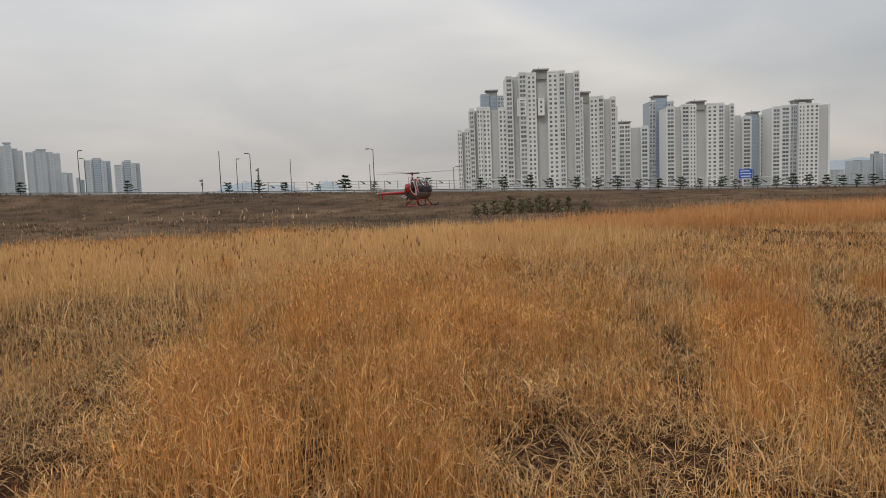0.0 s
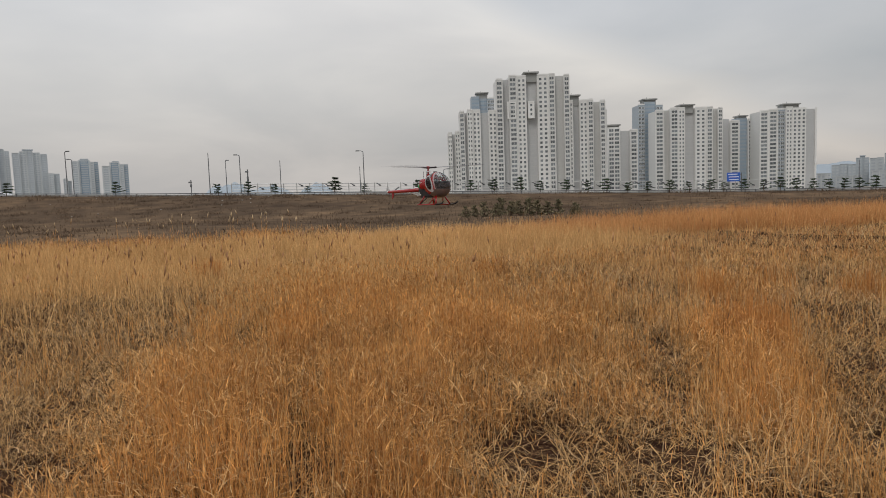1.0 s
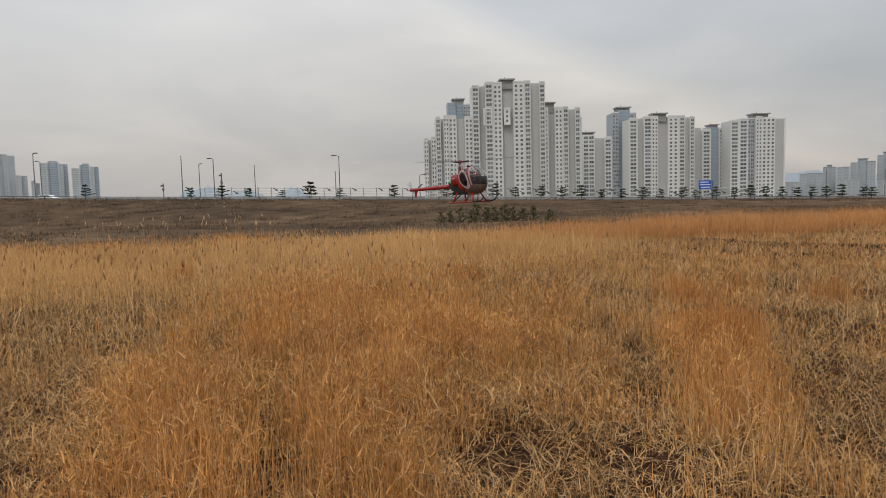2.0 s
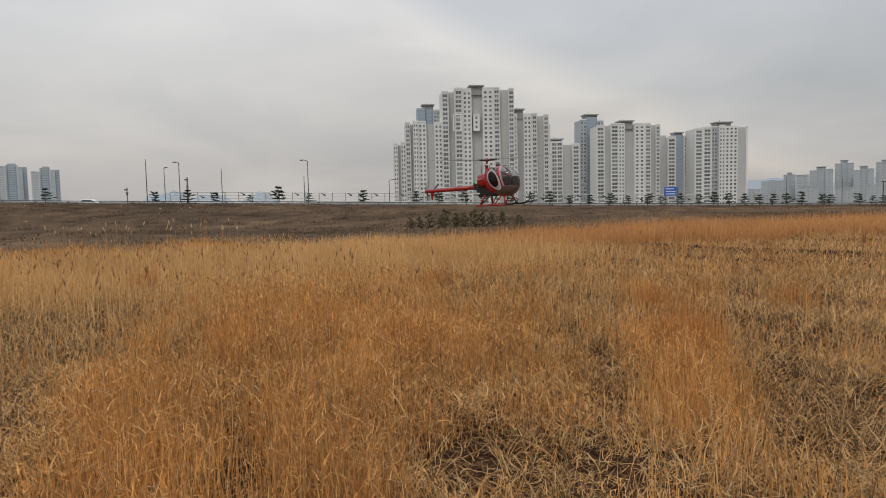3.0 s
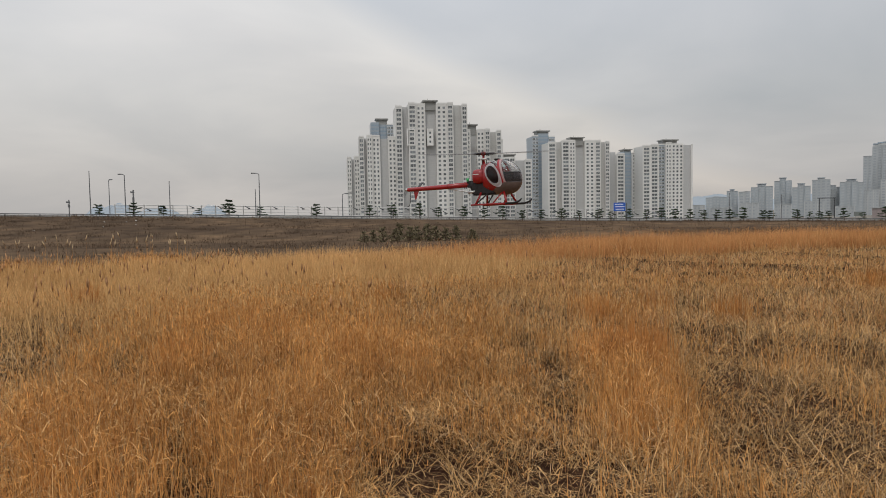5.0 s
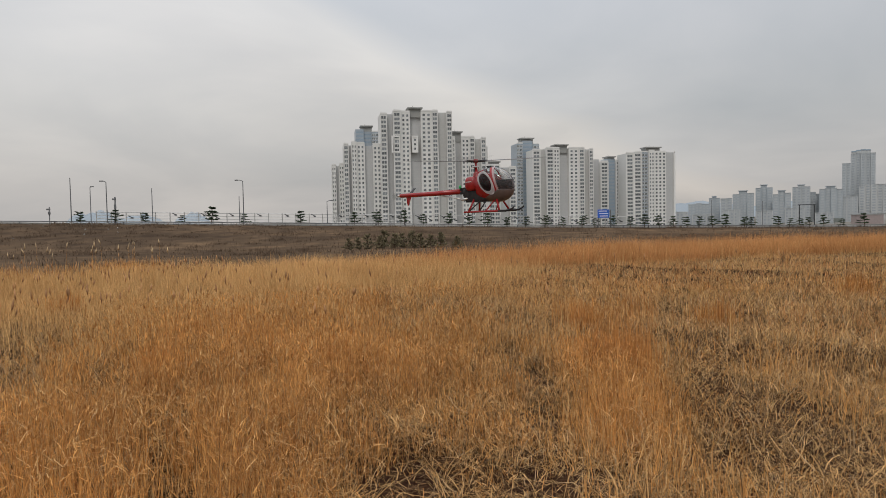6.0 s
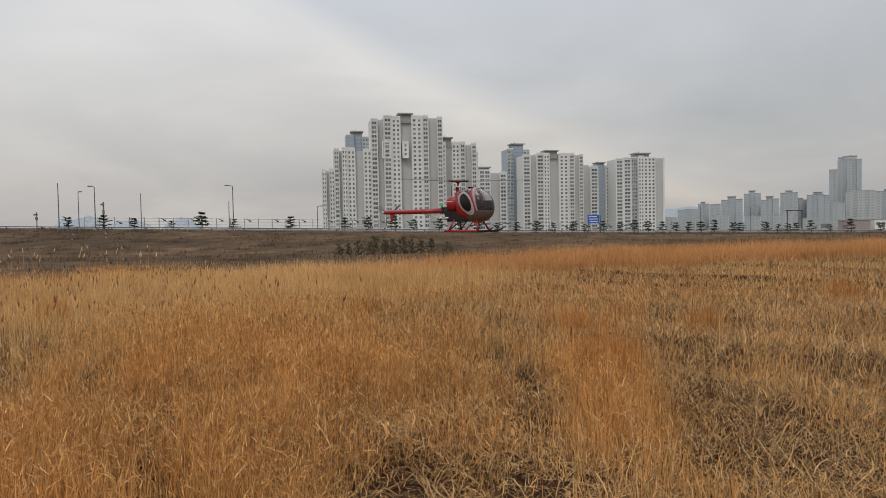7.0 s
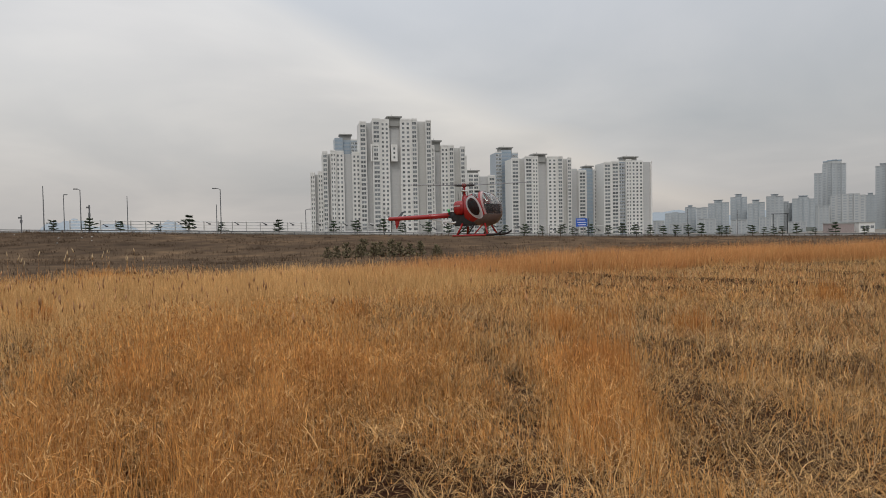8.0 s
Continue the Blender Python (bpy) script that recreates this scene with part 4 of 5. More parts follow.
def make_helicopter():
    h = thing("model_helicopter", "red radio-controlled model helicopter with bubble cabin, hovering", "helicopter")
    skin = cabin_pieces({"shell": 0.0, "belly": 0.004, "windscreen": -0.006, "upper_windscreen": -0.006, "windscreen_post": 0.004, "windscreen_bar": 0.002, "hoop": 0.01, "roof_window": -0.004})
    part("cabin_shell", skin["shell"], HELI_RED, h, "red gloss cabin shell", True)
    part("belly", skin["belly"], HELI_BELLY, h, "smoked dark brown belly and lower nose", True)
    part("windscreen", skin["windscreen"], SMOKED, h, "smoked lower windscreen", True)
    part("windscreen", skin["upper_windscreen"], CLEAR, h, "clear upper windscreen", True)
    part("windscreen_post", skin["windscreen_post"], HELI_DARK, h, "thin dark centre post", True)
    part("windscreen_bar", skin["windscreen_bar"], HELI_DARK, h, "thin dark cross bar", True)
    part("hoop", skin["hoop"], HELI_ROSE, h, "pale rose hoop behind the windscreen", True)
    part("roof_window", skin["roof_window"], CLEAR, h, "clear roof window", True)
    bm = bmesh.new()
    ring = [bm.verts.new(cabin_point(0.16, k * math.tau / 24)) for k in range(24)]
    bm.faces.new(ring)
    part("rear_wall", ub(bm), HELI_DARK, h)
    part("cockpit_bulkhead", ub(box(0.42, 0.5, -0.50, 0.50, 0.85, 1.85, 0.03)), SEAT_GREY, h)
    part("cockpit_floor", ub(box(0.5, 1.75, -0.36, 0.36, 0.80, 0.89, 0.02)), SEAT_GREY, h)
    part("seat", ball(0.85, 0, 1.27, 0.34, 0.50, 0.46), SEAT_GREY, h, "", True)
    part("instrument_panel", ub(box(1.22, 1.84, -0.44, 0.44, 0.89, 1.62, 0.08)), SEAT_GREY, h)
    for side in (-1, 1):
        door = part("door", side_oval(side, 0.77, 1.53, 0.41, 0.60, 0.77, 0.035), HELI_WHITE, h, "white oval door rim", True)
        part("door_window", side_oval(side, 0.77, 1.53, 0.33, 0.48, 0, 0.03), DARK_SMOKED, door, "smoked oval door window", True)
        tank = part("fuel_tank", ball(-0.14, side * 0.30, 1.50, 0.34, 0.30, 0.38, 3.0), HELI_RED, h, "red rounded tank", True)
        part("stripe", ub(box(-0.36, -0.02, side * 0.603 - 0.006, side * 0.603 + 0.006, 1.58, 1.62)), HELI_WHITE, tank)
        # skid gear
        skid = part("skid", ut([(-0.46, side * 0.68, 0.045), (0.6, side * 0.68, 0.045), (1.85, side * 0.68, 0.045), (2.08, side * 0.68, 0.085), (2.24, side * 0.68, 0.16), (2.33, side * 0.68, 0.25)], [0.05, 0.05, 0.05, 0.045, 0.04, 0.03]), HELI_RED, h, "red tubular skid", True)
        part("skid_tip", ut([(1.45, side * 0.68, 0.047), (1.85, side * 0.68, 0.047), (2.08, side * 0.68, 0.087), (2.24, side * 0.68, 0.162), (2.335, side * 0.68, 0.255)], [0.056, 0.056, 0.052, 0.047, 0.036]), HELI_DARK, skid, "", True)
        part("strut", ut([(-0.2, side * 0.68, 0.06), (0.02, side * 0.30, 0.78)], 0.055), HELI_RED, h, "", True)
        part("strut", ut([(1.52, side * 0.68, 0.06), (1.22, side * 0.32, 0.74)], 0.055), HELI_RED, h, "", True)
        part("brace", ut([(-0.2, side * 0.68, 0.06), (0.45, side * 0.30, 0.70)], 0.035), HELI_DARK, h, "", True)
        part("brace", ut([(0.75, side * 0.68, 0.06), (1.2, side * 0.30, 0.70)], 0.035), HELI_RED, h, "", True)
        part("tail_strut", ut([(-0.55, side * 0.36, 0.70), (-2.1, side * 0.05, 0.98)], 0.03), HELI_STEEL, h, "bright steel tail strut", True)
    # engine bay
    part("engine", ub(box(-0.58, 0.78, -0.40, 0.40, 0.54, 1.2, 0.08)), HELI_DARK, h, "black engine and frame")
    part("cooling_fan", ut([(-0.70, 0, 1.05), (-0.55, 0, 1.05)], 0.26, 18), HELI_DARK, h, "", True)
    part("exhaust", ut([(-0.3, -0.3, 0.8), (-0.5, -0.42, 0.72), (-0.75, -0.42, 0.7)], 0.06), HELI_STEEL, h, "", True)
    part("lower_frame", ut([(-0.5, 0, 0.66), (1.2, 0, 0.64)], 0.05), HELI_RED, h, "", True)
    part("cross_tube", ut([(-0.05, -0.4, 0.62), (-0.05, 0.4, 0.62)], 0.045), HELI_RED, h, "", True)
    part("cross_tube", ut([(1.22, -0.36, 0.70), (1.22, 0.36, 0.70)], 0.045), HELI_RED, h, "", True)
    part("boom_mount", ub(box(-0.95, -0.45, -0.14, 0.14, 0.98, 1.32, 0.03)), HELI_DARK, h)
    part("filler_cap", ut([(-0.90, -0.12, 1.30), (-0.90, -0.12, 1.46)], 0.07), HELI_GREEN, h, "green cap", True)
    # tail
    part("tail_boom", ut([(-0.85, 0, 1.14), (-2.6, 0, 1.10), (-4.64, 0, 1.08), (-4.74, 0, 1.08)], [0.145, 0.13, 0.115, 0.07], 14), HELI_RED, h, "red tail boom tube", True)
    part("boom_clamp", ut([(-2.0, 0, 1.114), (-2.14, 0, 1.11)], 0.148, 14), HELI_RED, h, "", True)
    bm = bmesh.new()
    out = [(-4.30, 1.01), (-3.98, 0.99), (-4.17, 0.52), (-4.23, 0.52)]
    a = [bm.verts.new((x, -0.018, z)) for x, z in out]
    b = [bm.verts.new((x, 0.018, z)) for x, z in out]
    bm.faces.new(a)
    bm.faces.new(b[::-1])
    for k in range(4):
        bm.faces.new((a[k], b[k], b[(k + 1) % 4], a[(k + 1) % 4]))
    bmesh.ops.recalc_face_normals(bm, faces=bm.faces)
    part("ventral_fin", ub(bm), HELI_RED, h, "red ventral fin")
    bm = box(-4.16, -3.98, -0.1, 0.6, -0.015, 0.015, 0.01)
    bmesh.ops.rotate(bm, cent=(0, 0, 0), matrix=Matrix.Rotation(radians(32), 3, "X"), verts=bm.verts)
    bmesh.ops.translate(bm, vec=(0, 0.05, 1.15), verts=bm.verts)
    part("stabiliser", ub(bm), HELI_DARK, h, "dark angled stabiliser")
    part("tail_skid", ut([(-4.53, 0, 0.97), (-4.55, 0, 0.38), (-4.63, 0, 0.2), (-4.8, 0, 0.12)], 0.018, 6), HELI_DARK, h, "", True)
    part("tail_gearbox", ut([(-4.74, -0.12, 1.08), (-4.74, 0.2, 1.08)], 0.07), HELI_STEEL, h, "", True)
    # mast and controls
    part("mast", ut([(0, 0, 2.05), (0, 0, 2.68)], 0.06, 12), HELI_RED, h, "", True)
    part("mast_fairing", ut([(0, 0, 1.4), (0, 0, 2.0), (0, 0, 2.25)], [0.24, 0.16, 0.08], 14), HELI_RED, h, "", True)
    part("swashplate", ut([(0, 0, 2.36), (0, 0, 2.43)], 0.17, 16), HELI_STEEL, h, "", True)
    for k in range(3):
        a = k * math.tau / 3 + 0.4
        part("control_rod", ut([(0.15 * math.cos(a), 0.15 * math.sin(a), 2.1), (0.15 * math.cos(a), 0.15 * math.sin(a), 2.4)], 0.018, 6), HELI_DARK, h)
    part("antenna", ut([(-0.28, -0.2, 1.9), (-0.28, -0.2, 2.42)], 0.014, 6), HELI_DARK, h)
    part("aerial_disc", ut([(0.75, 0, 2.27), (0.75, 0, 2.37)], [0.1, 0.16], 12), HELI_DARK, h)
    # rotors
    rotor = part("main_rotor", ut([(0, 0, -0.08), (0, 0, 0.1)], 0.11, 12), HELI_RED, h, "red rotor hub", True)
    rotor.location = (0, 0, 2.68 * S)
    for k in range(3):
        turn = Matrix.Rotation(k * math.tau / 3, 4, "Z") @ Matrix.Rotation(radians(-2.0), 4, "Y")
        g = part("blade_grip", ut([(0.05, 0, 0), (0.62, 0, 0)], 0.06), HELI_DARK, rotor)
        g.matrix_basis = turn
        bl = part("rotor_blade", blade_mesh(0.5, 4.05, 0.24, 0.05), BLADE, rotor, "thin dark rotor blade")
        bl.matrix_basis = turn
    tail = part("tail_rotor", ut([(0, -0.04, 0), (0, 0.06, 0)], 0.06), HELI_STEEL, h, "", True)
    tail.location = (-4.74 * S, 0.24 * S, 1.08 * S)
    for k in range(2):
        bl = part("tail_blade", blade_mesh(0.05, 0.62, 0.10, 0.02), BLADE, tail, "thin tail rotor blade")
        bl.matrix_basis = Matrix.Rotation(k * math.pi, 4, "Y") @ Matrix.Rotation(radians(90), 4, "X")
    return h, rotor, tail


HELI, ROTOR, TAIL_ROTOR = make_helicopter()

# ---- dry grass ----


def mat_noise(x, y, scale, seed):
    """Smooth value noise between 0 and 1 on arrays."""
    rng = np.random.RandomState(seed)
    grid = rng.rand(256, 256)
    u, v = x * scale + 97.3, y * scale + 61.7
    i, j = np.floor(u).astype(int), np.floor(v).astype(int)
    fu, fv = smooth(u - i), smooth(v - j)
    g = lambda a, b: grid[a % 256, b % 256]
    return (g(i, j) * (1 - fu) + g(i + 1, j) * fu) * (1 - fv) + (g(i, j + 1) * (1 - fu) + g(i + 1, j + 1) * fu) * fv


def blob(x, y, cx, cy, rx, ry):
    return np.clip(1.3 - np.sqrt(((x - cx) / rx) ** 2 + ((y - cy) / ry) ** 2), 0, 1)


def cover(x, y):
    """How much of the tall orange grass, the rust tufts, the bare patches and the pale gold stand grows at a place."""
    n1, n2, n3 = mat_noise(x, y, 0.55, 1), mat_noise(x, y, 1.7, 2), mat_noise(x, y, 4.0, 3)
    wob = 0.9 * (n1 - 0.5) + 0.5 * (n2 - 0.5)
    short = np.maximum.reduce([blob(x, y, -4.4, 5.6, 2.4, 3.4), blob(x, y, -2.7, 4.0, 0.8, 1.2), blob(x, y, 7.4, 7.6, 4.2, 3.8) * 0.85, blob(x, y, 3.7, 5.2, 0.8, 2.0), blob(x, y, 3.2, 8.2, 1.1, 2.0), blob(x, y, 2.1, 6.6, 0.5, 0.9), blob(x, y, 1.0, 3.7, 1.1, 1.0),
                               blob(x, y, 0.9, 4.9, 0.8, 0.8), blob(x, y, 6.5, 18.0, 8.0, 2.4), blob(x, y, -0.3, 16.4, 1.6, 1.4), blob(x, y, 2.8, 16.5, 2.0, 1.6), blob(x, y, 16, 14, 8, 5), blob(x, y, 3.0, 3.6, 0.7, 0.9)])
    tall = np.maximum.reduce([blob(x, y, 2.45, 5.3, 0.30, 1.3), blob(x, y, 2.02, 4.2, 0.22, 0.8), blob(x, y, -0.6, 8.0, 2.4, 4.6), blob(x, y, -0.2, 3.5, 0.45, 0.9), blob(x, y, -1.3, 4.2, 0.7, 1.0), blob(x, y, 9.9, 10.8, 1.2, 1.0), blob(x, y, 4.0, 9.2, 0.7, 0.8)])
    orange = np.clip(0.36 + tall * 0.75 - short * 0.62 + 0.9 * wob + 0.45 * (n3 - 0.5), 0.13, 1)
    hole = np.maximum.reduce([0.95 * blob(x, y, 1.70, 4.85, 0.40, 0.64), blob(x, y, 2.1, 6.3, 0.25, 0.5), blob(x, y, 0.37, 4.94, 0.20, 0.35), blob(x, y, 1.11, 4.95, 0.26, 0.4), 0.75 * blob(x, y, 1.4, 3.6, 0.40, 0.36), 0.8 * blob(x, y, 0.5, 3.85, 0.30, 0.34), blob(x, y, -0.75, 3.75, 0.28, 0.40),
                              blob(x, y, 3.5, 5.25, 0.22, 0.30), blob(x, y, 2.5, 3.8, 0.32, 0.36), blob(x, y, 3.7, 4.6, 0.18, 0.25), blob(x, y, -2.5, 3.6, 0.6, 0.4), blob(x, y, -4.8, 5.6, 0.5, 0.4), blob(x, y, -0.48, 6.8, 0.2, 0.3)])
    dist = np.hypot(x, y)
    bare = np.clip(hole + np.clip((n3 - 0.70) * 1.5, 0, 1) * (1 - tall) * np.clip(1 - (dist - 6) / 5, 0, 1), 0, 1)
    gold = np.clip(np.maximum(blob(x, y, -8.5, 14.5, 8.0, 5.4), blob(x, y, -1.0, 18.5, 6, 4)) * 1.2 + wob * 0.5, 0, 1)
    rust = np.clip(tall * 0.7 + (n2 - 0.55) * 1.6, 0, 1)
    return orange, rust, bare, gold


def stunted(x, y):
    """How much lower the stalks stay round the bare hollows."""
    return np.maximum.reduce([0.9 * blob(x, y, 1.45, 4.1, 0.44, 0.9), blob(x, y, 0.6, 3.7, 0.8, 0.8), blob(x, y, 3.1, 4.0, 0.6, 0.7), blob(x, y, -2.5, 3.7, 0.9, 0.9)])


def scatter(n, rng, zones):
    """Random places; zones: distance from, to, share, spread of bearings."""
    xs, ys = [], []
    for r0, r1, share, a0, a1 in zones:
        k = int(n * share)
        r = np.sqrt(rng.uniform(r0 * r0, r1 * r1, k))
        a = np.radians(rng.uniform(a0, a1, k))
        xs.append(r * np.sin(a))
        ys.append(r * np.cos(a))
    return np.concatenate(xs), np.concatenate(ys)


def blades(name, x, y, height, width, lean, curl, material, label, rng, levels=3, base_z=None, kink=1.8, sway=0.0):
    """One mesh of many bent blades: lean is the sideways reach at the tip, curl how far the tip bows down (0 to 1), sway a sideways kink on the way."""
    n = len(x)
    a = rng.uniform(0, math.tau, n)
    face = a + rng.uniform(-1.2, 1.2, n) + math.pi / 2
    z0 = land(x, y) if base_z is None else base_z
    verts = np.zeros((n, 2 * levels + 1, 3))
    swing, beat = sway * rng.uniform(-1, 1, n), rng.uniform(2.0, 5.5, n)
    for k in range(levels + 1):
        u = k / levels
        reach = lean * u ** kink
        off = swing * np.sin(beat * u) if k else 0.0 * swing
        rise = height * (u - curl * u * u * 0.55)
        cx, cy, cz = x + reach * np.cos(a) - off * np.sin(a), y + reach * np.sin(a) + off * np.cos(a), z0 - 0.02 + rise
        half = 0.5 * width * (1 - 0.55 * u)
        dx, dy = half * np.cos(face), half * np.sin(face)
        if k == levels:
            verts[:, 2 * k] = np.stack([cx, cy, cz], 1)
        else:
            verts[:, 2 * k] = np.stack([cx - dx, cy - dy, cz], 1)
            verts[:, 2 * k + 1] = np.stack([cx + dx, cy + dy, cz], 1)
    per = 2 * levels + 1
    tris = []
    for k in range(levels):
        b = 2 * k
        if k == levels - 1:
            tris.append((b, b + 1, b + 2))
        else:
            tris += [(b, b + 1, b + 3), (b, b + 3, b + 2)]
    tris = np.array(tris)
    idx = (np.arange(n)[:, None, None] * per + tris[None]).reshape(-1)
    return tri_mesh(name, verts.reshape(-1, 3), idx, material, label)


def tri_mesh(name, verts, idx, material, label):
    me = bpy.data.meshes.new(name)
    me.vertices.add(len(verts))
    me.vertices.foreach_set("co", np.ascontiguousarray(verts, dtype=np.float32).ravel())
    nt = len(idx) // 3
    me.loops.add(len(idx))
    me.loops.foreach_set("vertex_index", np.ascontiguousarray(idx, dtype=np.int32))
    me.polygons.add(nt)
    me.polygons.foreach_set("loop_start", np.arange(0, nt * 3, 3, dtype=np.int32))
    me.update(calc_edges=True)
    me.materials.append(material)
    return tagged(new(name, me), label, "grass", kind="stuff")


def plumes(name, x, y, z, length, width, material, label, rng, tilt):
    """Feathery seed heads: four-sided spindles."""
    n = len(x)
    a = rng.uniform(0, math.tau, n)
    tx, ty = tilt * np.cos(a), tilt * np.sin(a)
    verts = np.zeros((n, 6, 3))
    verts[:, 0] = np.stack([x, y, z], 1)
    for k in range(4):
        b = k * math.pi / 2
        verts[:, 1 + k] = np.stack([x + tx * 0.4 + width * math.cos(b), y + ty * 0.4 + width * math.sin(b), z + length * 0.4], 1)
    verts[:, 5] = np.stack([x + tx, y + ty, z + length], 1)
    tris = []
    for k in range(4):
        tris += [(0, 1 + (k + 1) % 4, 1 + k), (1 + k, 1 + (k + 1) % 4, 5)]
    idx = (np.arange(n)[:, None, None] * 6 + np.array(tris)[None]).reshape(-1)
    return tri_mesh(name, verts.reshape(-1, 3), idx, material, label)


def inside_field(x, y, slack=0.0):
    return y < np.interp(x, EDGE_X, EDGE_Y) + slack


def grow_field():
    rng = np.random.RandomState(4)
    near = [(1.6, 7.5, 0.34, -42, 58), (7.5, 14, 0.33, -44, 60), (14, 34, 0.30, -46, 62), (1.2, 32, 0.03, 58, 318)]
    # thick short straw everywhere, in tussocks with dark soil between
    x, y = scatter(250000, rng, near)
    o, r, b, g = cover(x, y)
    tus = 0.6 * mat_noise(x, y, 3.2, 21) + 0.4 * mat_noise(x, y, 8.0, 22)
    keep = (rng.rand(len(x)) < (smooth((tus - 0.36) / 0.30) * 0.8 + 0.03 + 0.15 * np.clip((np.hypot(x, y) - 4) / 3, 0, 1)) * np.clip(0.06 + np.hypot(x, y) * 0.125, 0, 1) + np.clip((np.hypot(x, y) - 10) / 8, 0, 0.6)) & (rng.rand(len(x)) > b * 0.97) & inside_field(x, y, 0.4)
    x, y, o, tus = x[keep], y[keep], o[keep], tus[keep]
    d = np.hypot(x, y)
    grow = 1 + np.clip((d - 6) / 8, 0, 2.6)
    h = rng.uniform(0.03, 0.34, len(x)) * (0.45 + 0.9 * tus)
    grey = rng.rand(len(x)) < 0.15 + 0.3 * smooth((0.55 - o) / 0.3)
    for name, sel, material, label in (("short_straw", ~grey, STRAW, "matted short straw-coloured winter grass"), ("weathered_straw", grey, GREY_STRAW, "matted weathered grey straw")):
        k = sel.sum()
        blades(name, x[sel], y[sel], h[sel], rng.uniform(0.003, 0.0075, k) * grow[sel], rng.uniform(0.03, 0.32, k), rng.uniform(0.0, 1.4, k), material, label, rng, sway=0.05)
    # tall orange stalks in clumps
    x, y = scatter(330000, rng, near)
    o, r, b, g = cover(x, y)
    tuft = 0.55 * mat_noise(x, y, 2.3, 9) + 0.45 * mat_noise(x, y, 6.5, 10)
    keep = (rng.rand(len(x)) < np.clip(o * 1.6, 0.16 + 0.26 * np.clip((6.5 - np.hypot(x, y)) / 3, 0, 1), 1) * np.clip(smooth((tuft - 0.33) / 0.35) + 0.5 * np.clip(o - 0.6, 0, 1), 0, 1)) & (rng.rand(len(x)) > b) & (rng.rand(len(x)) > g * 0.75) & inside_field(x, y)
    x, y, o, r, tuft = x[keep], y[keep], o[keep], r[keep], tuft[keep]
    d = np.hypot(x, y)
    grow = 1 + np.clip((d - 5) / 11, 0, 1.6)
    h = (0.20 + 0.27 * o + 0.25 * tuft) * rng.uniform(0.35, 1.12, len(x)) * (1 - 0.18 * np.clip((d - 5) / 8, 0, 1)) * (1 - 0.55 * stunted(x, y))
    pick = rng.rand(len(x))
    far_gold = 0.10 + 0.50 * np.clip((d - 6) / 8, 0, 1)
    isrust = pick < r * 0.2 * np.clip(o * 2, 0, 1)
    isgold = ~isrust & (pick > 1 - far_gold)
    isstraw = ~isrust & ~isgold & (pick > 0.82 - far_gold - 0.8 * np.clip(0.5 - o, 0, 1))
    isorange = ~isrust & ~isgold & ~isstraw
    for name, sel, material, label in (("tall_orange_grass", isorange, ORANGE, "tall upright orange-brown winter grass stalks"), ("rust_grass", isrust, RUST, "rust-coloured feathery dry grass"),
                                       ("tall_straw_grass", isstraw, STRAW, "tall upright dull straw stalks"), ("tall_gold_grass", isgold, GOLD, "tall pale golden grass stalks")):
        k = sel.sum()
        bent = rng.rand(k) < 0.45 * np.clip((d[sel] - 2) / 6, 0.25, 1)
        lean = np.where(bent, rng.uniform(0.08, 0.26, k), np.abs(rng.normal(0, 0.085, k)) + 0.01)
        curl = np.where(bent, rng.uniform(0.4, 1.3, k), rng.uniform(0, 0.25, k))
        blades(name, x[sel], y[sel], h[sel], rng.uniform(0.003, 0.0068, k) * grow[sel], lean, curl, material, label, rng, kink=1.9, sway=0.028)
    # feathery tops of the orange stalks
    top = np.flatnonzero((d < 15) & (o > 0.42) & (rng.rand(len(x)) < 0.24) & ~isgold)
    for name, count, material, label in (("feather_tops", 1, RUST, "rust-coloured feathery tops of the tall grass"), ("golden_feather_tops", 1, ORANGE, "orange feathery tops of the tall grass")):
        idx = np.repeat(top, count)
        k = len(idx)
        z = land(x[idx], y[idx]) + h[idx] * rng.uniform(0.62, 0.98, k)
        blades(name, x[idx] + rng.normal(0, 0.035, k), y[idx] + rng.normal(0, 0.035, k), rng.uniform(0.03, 0.13, k), rng.uniform(0.006, 0.012, k) * np.minimum(grow[idx], 1.8) * np.clip(d[idx] / 8, 0.45, 1), rng.uniform(0.01, 0.07, k), rng.uniform(0, 0.8, k), material, label, rng, levels=2, base_z=z)
    # short side leaves on the stalks, at all heights
    for name, count, material, label in (("orange_leaves", 90000, ORANGE, "short orange leaves on grass stalks"), ("straw_leaves", 50000, STRAW, "short straw leaves on grass stalks"), ("pale_leaves", 26000, GOLD, "pale bent leaves of dry grass")):
        x, y = scatter(count, rng, [(1.6, 7, 0.55, -42, 58), (7, 15, 0.45, -42, 58)])
        o, r, b, g = cover(x, y)
        keep = rng.rand(len(x)) < (np.clip(o * 1.5, 0.1, 1) if material is ORANGE else 1.0) * (1 - 0.9 * b)
        x, y, o = x[keep], y[keep], o[keep]
        d = np.hypot(x, y)
        z = land(x, y) + rng.uniform(0.02, 0.55, len(x)) * (0.22 + 0.8 * o)
        blades(name, x, y, rng.uniform(-0.02, 0.11, len(x)), rng.uniform(0.003, 0.0065, len(x)) * (1 + np.clip((d - 5) / 10, 0, 1)), rng.uniform(0.03, 0.14, len(x)), rng.uniform(0.0, 1.6, len(x)), material, label, rng, levels=2, base_z=z, kink=1.2)
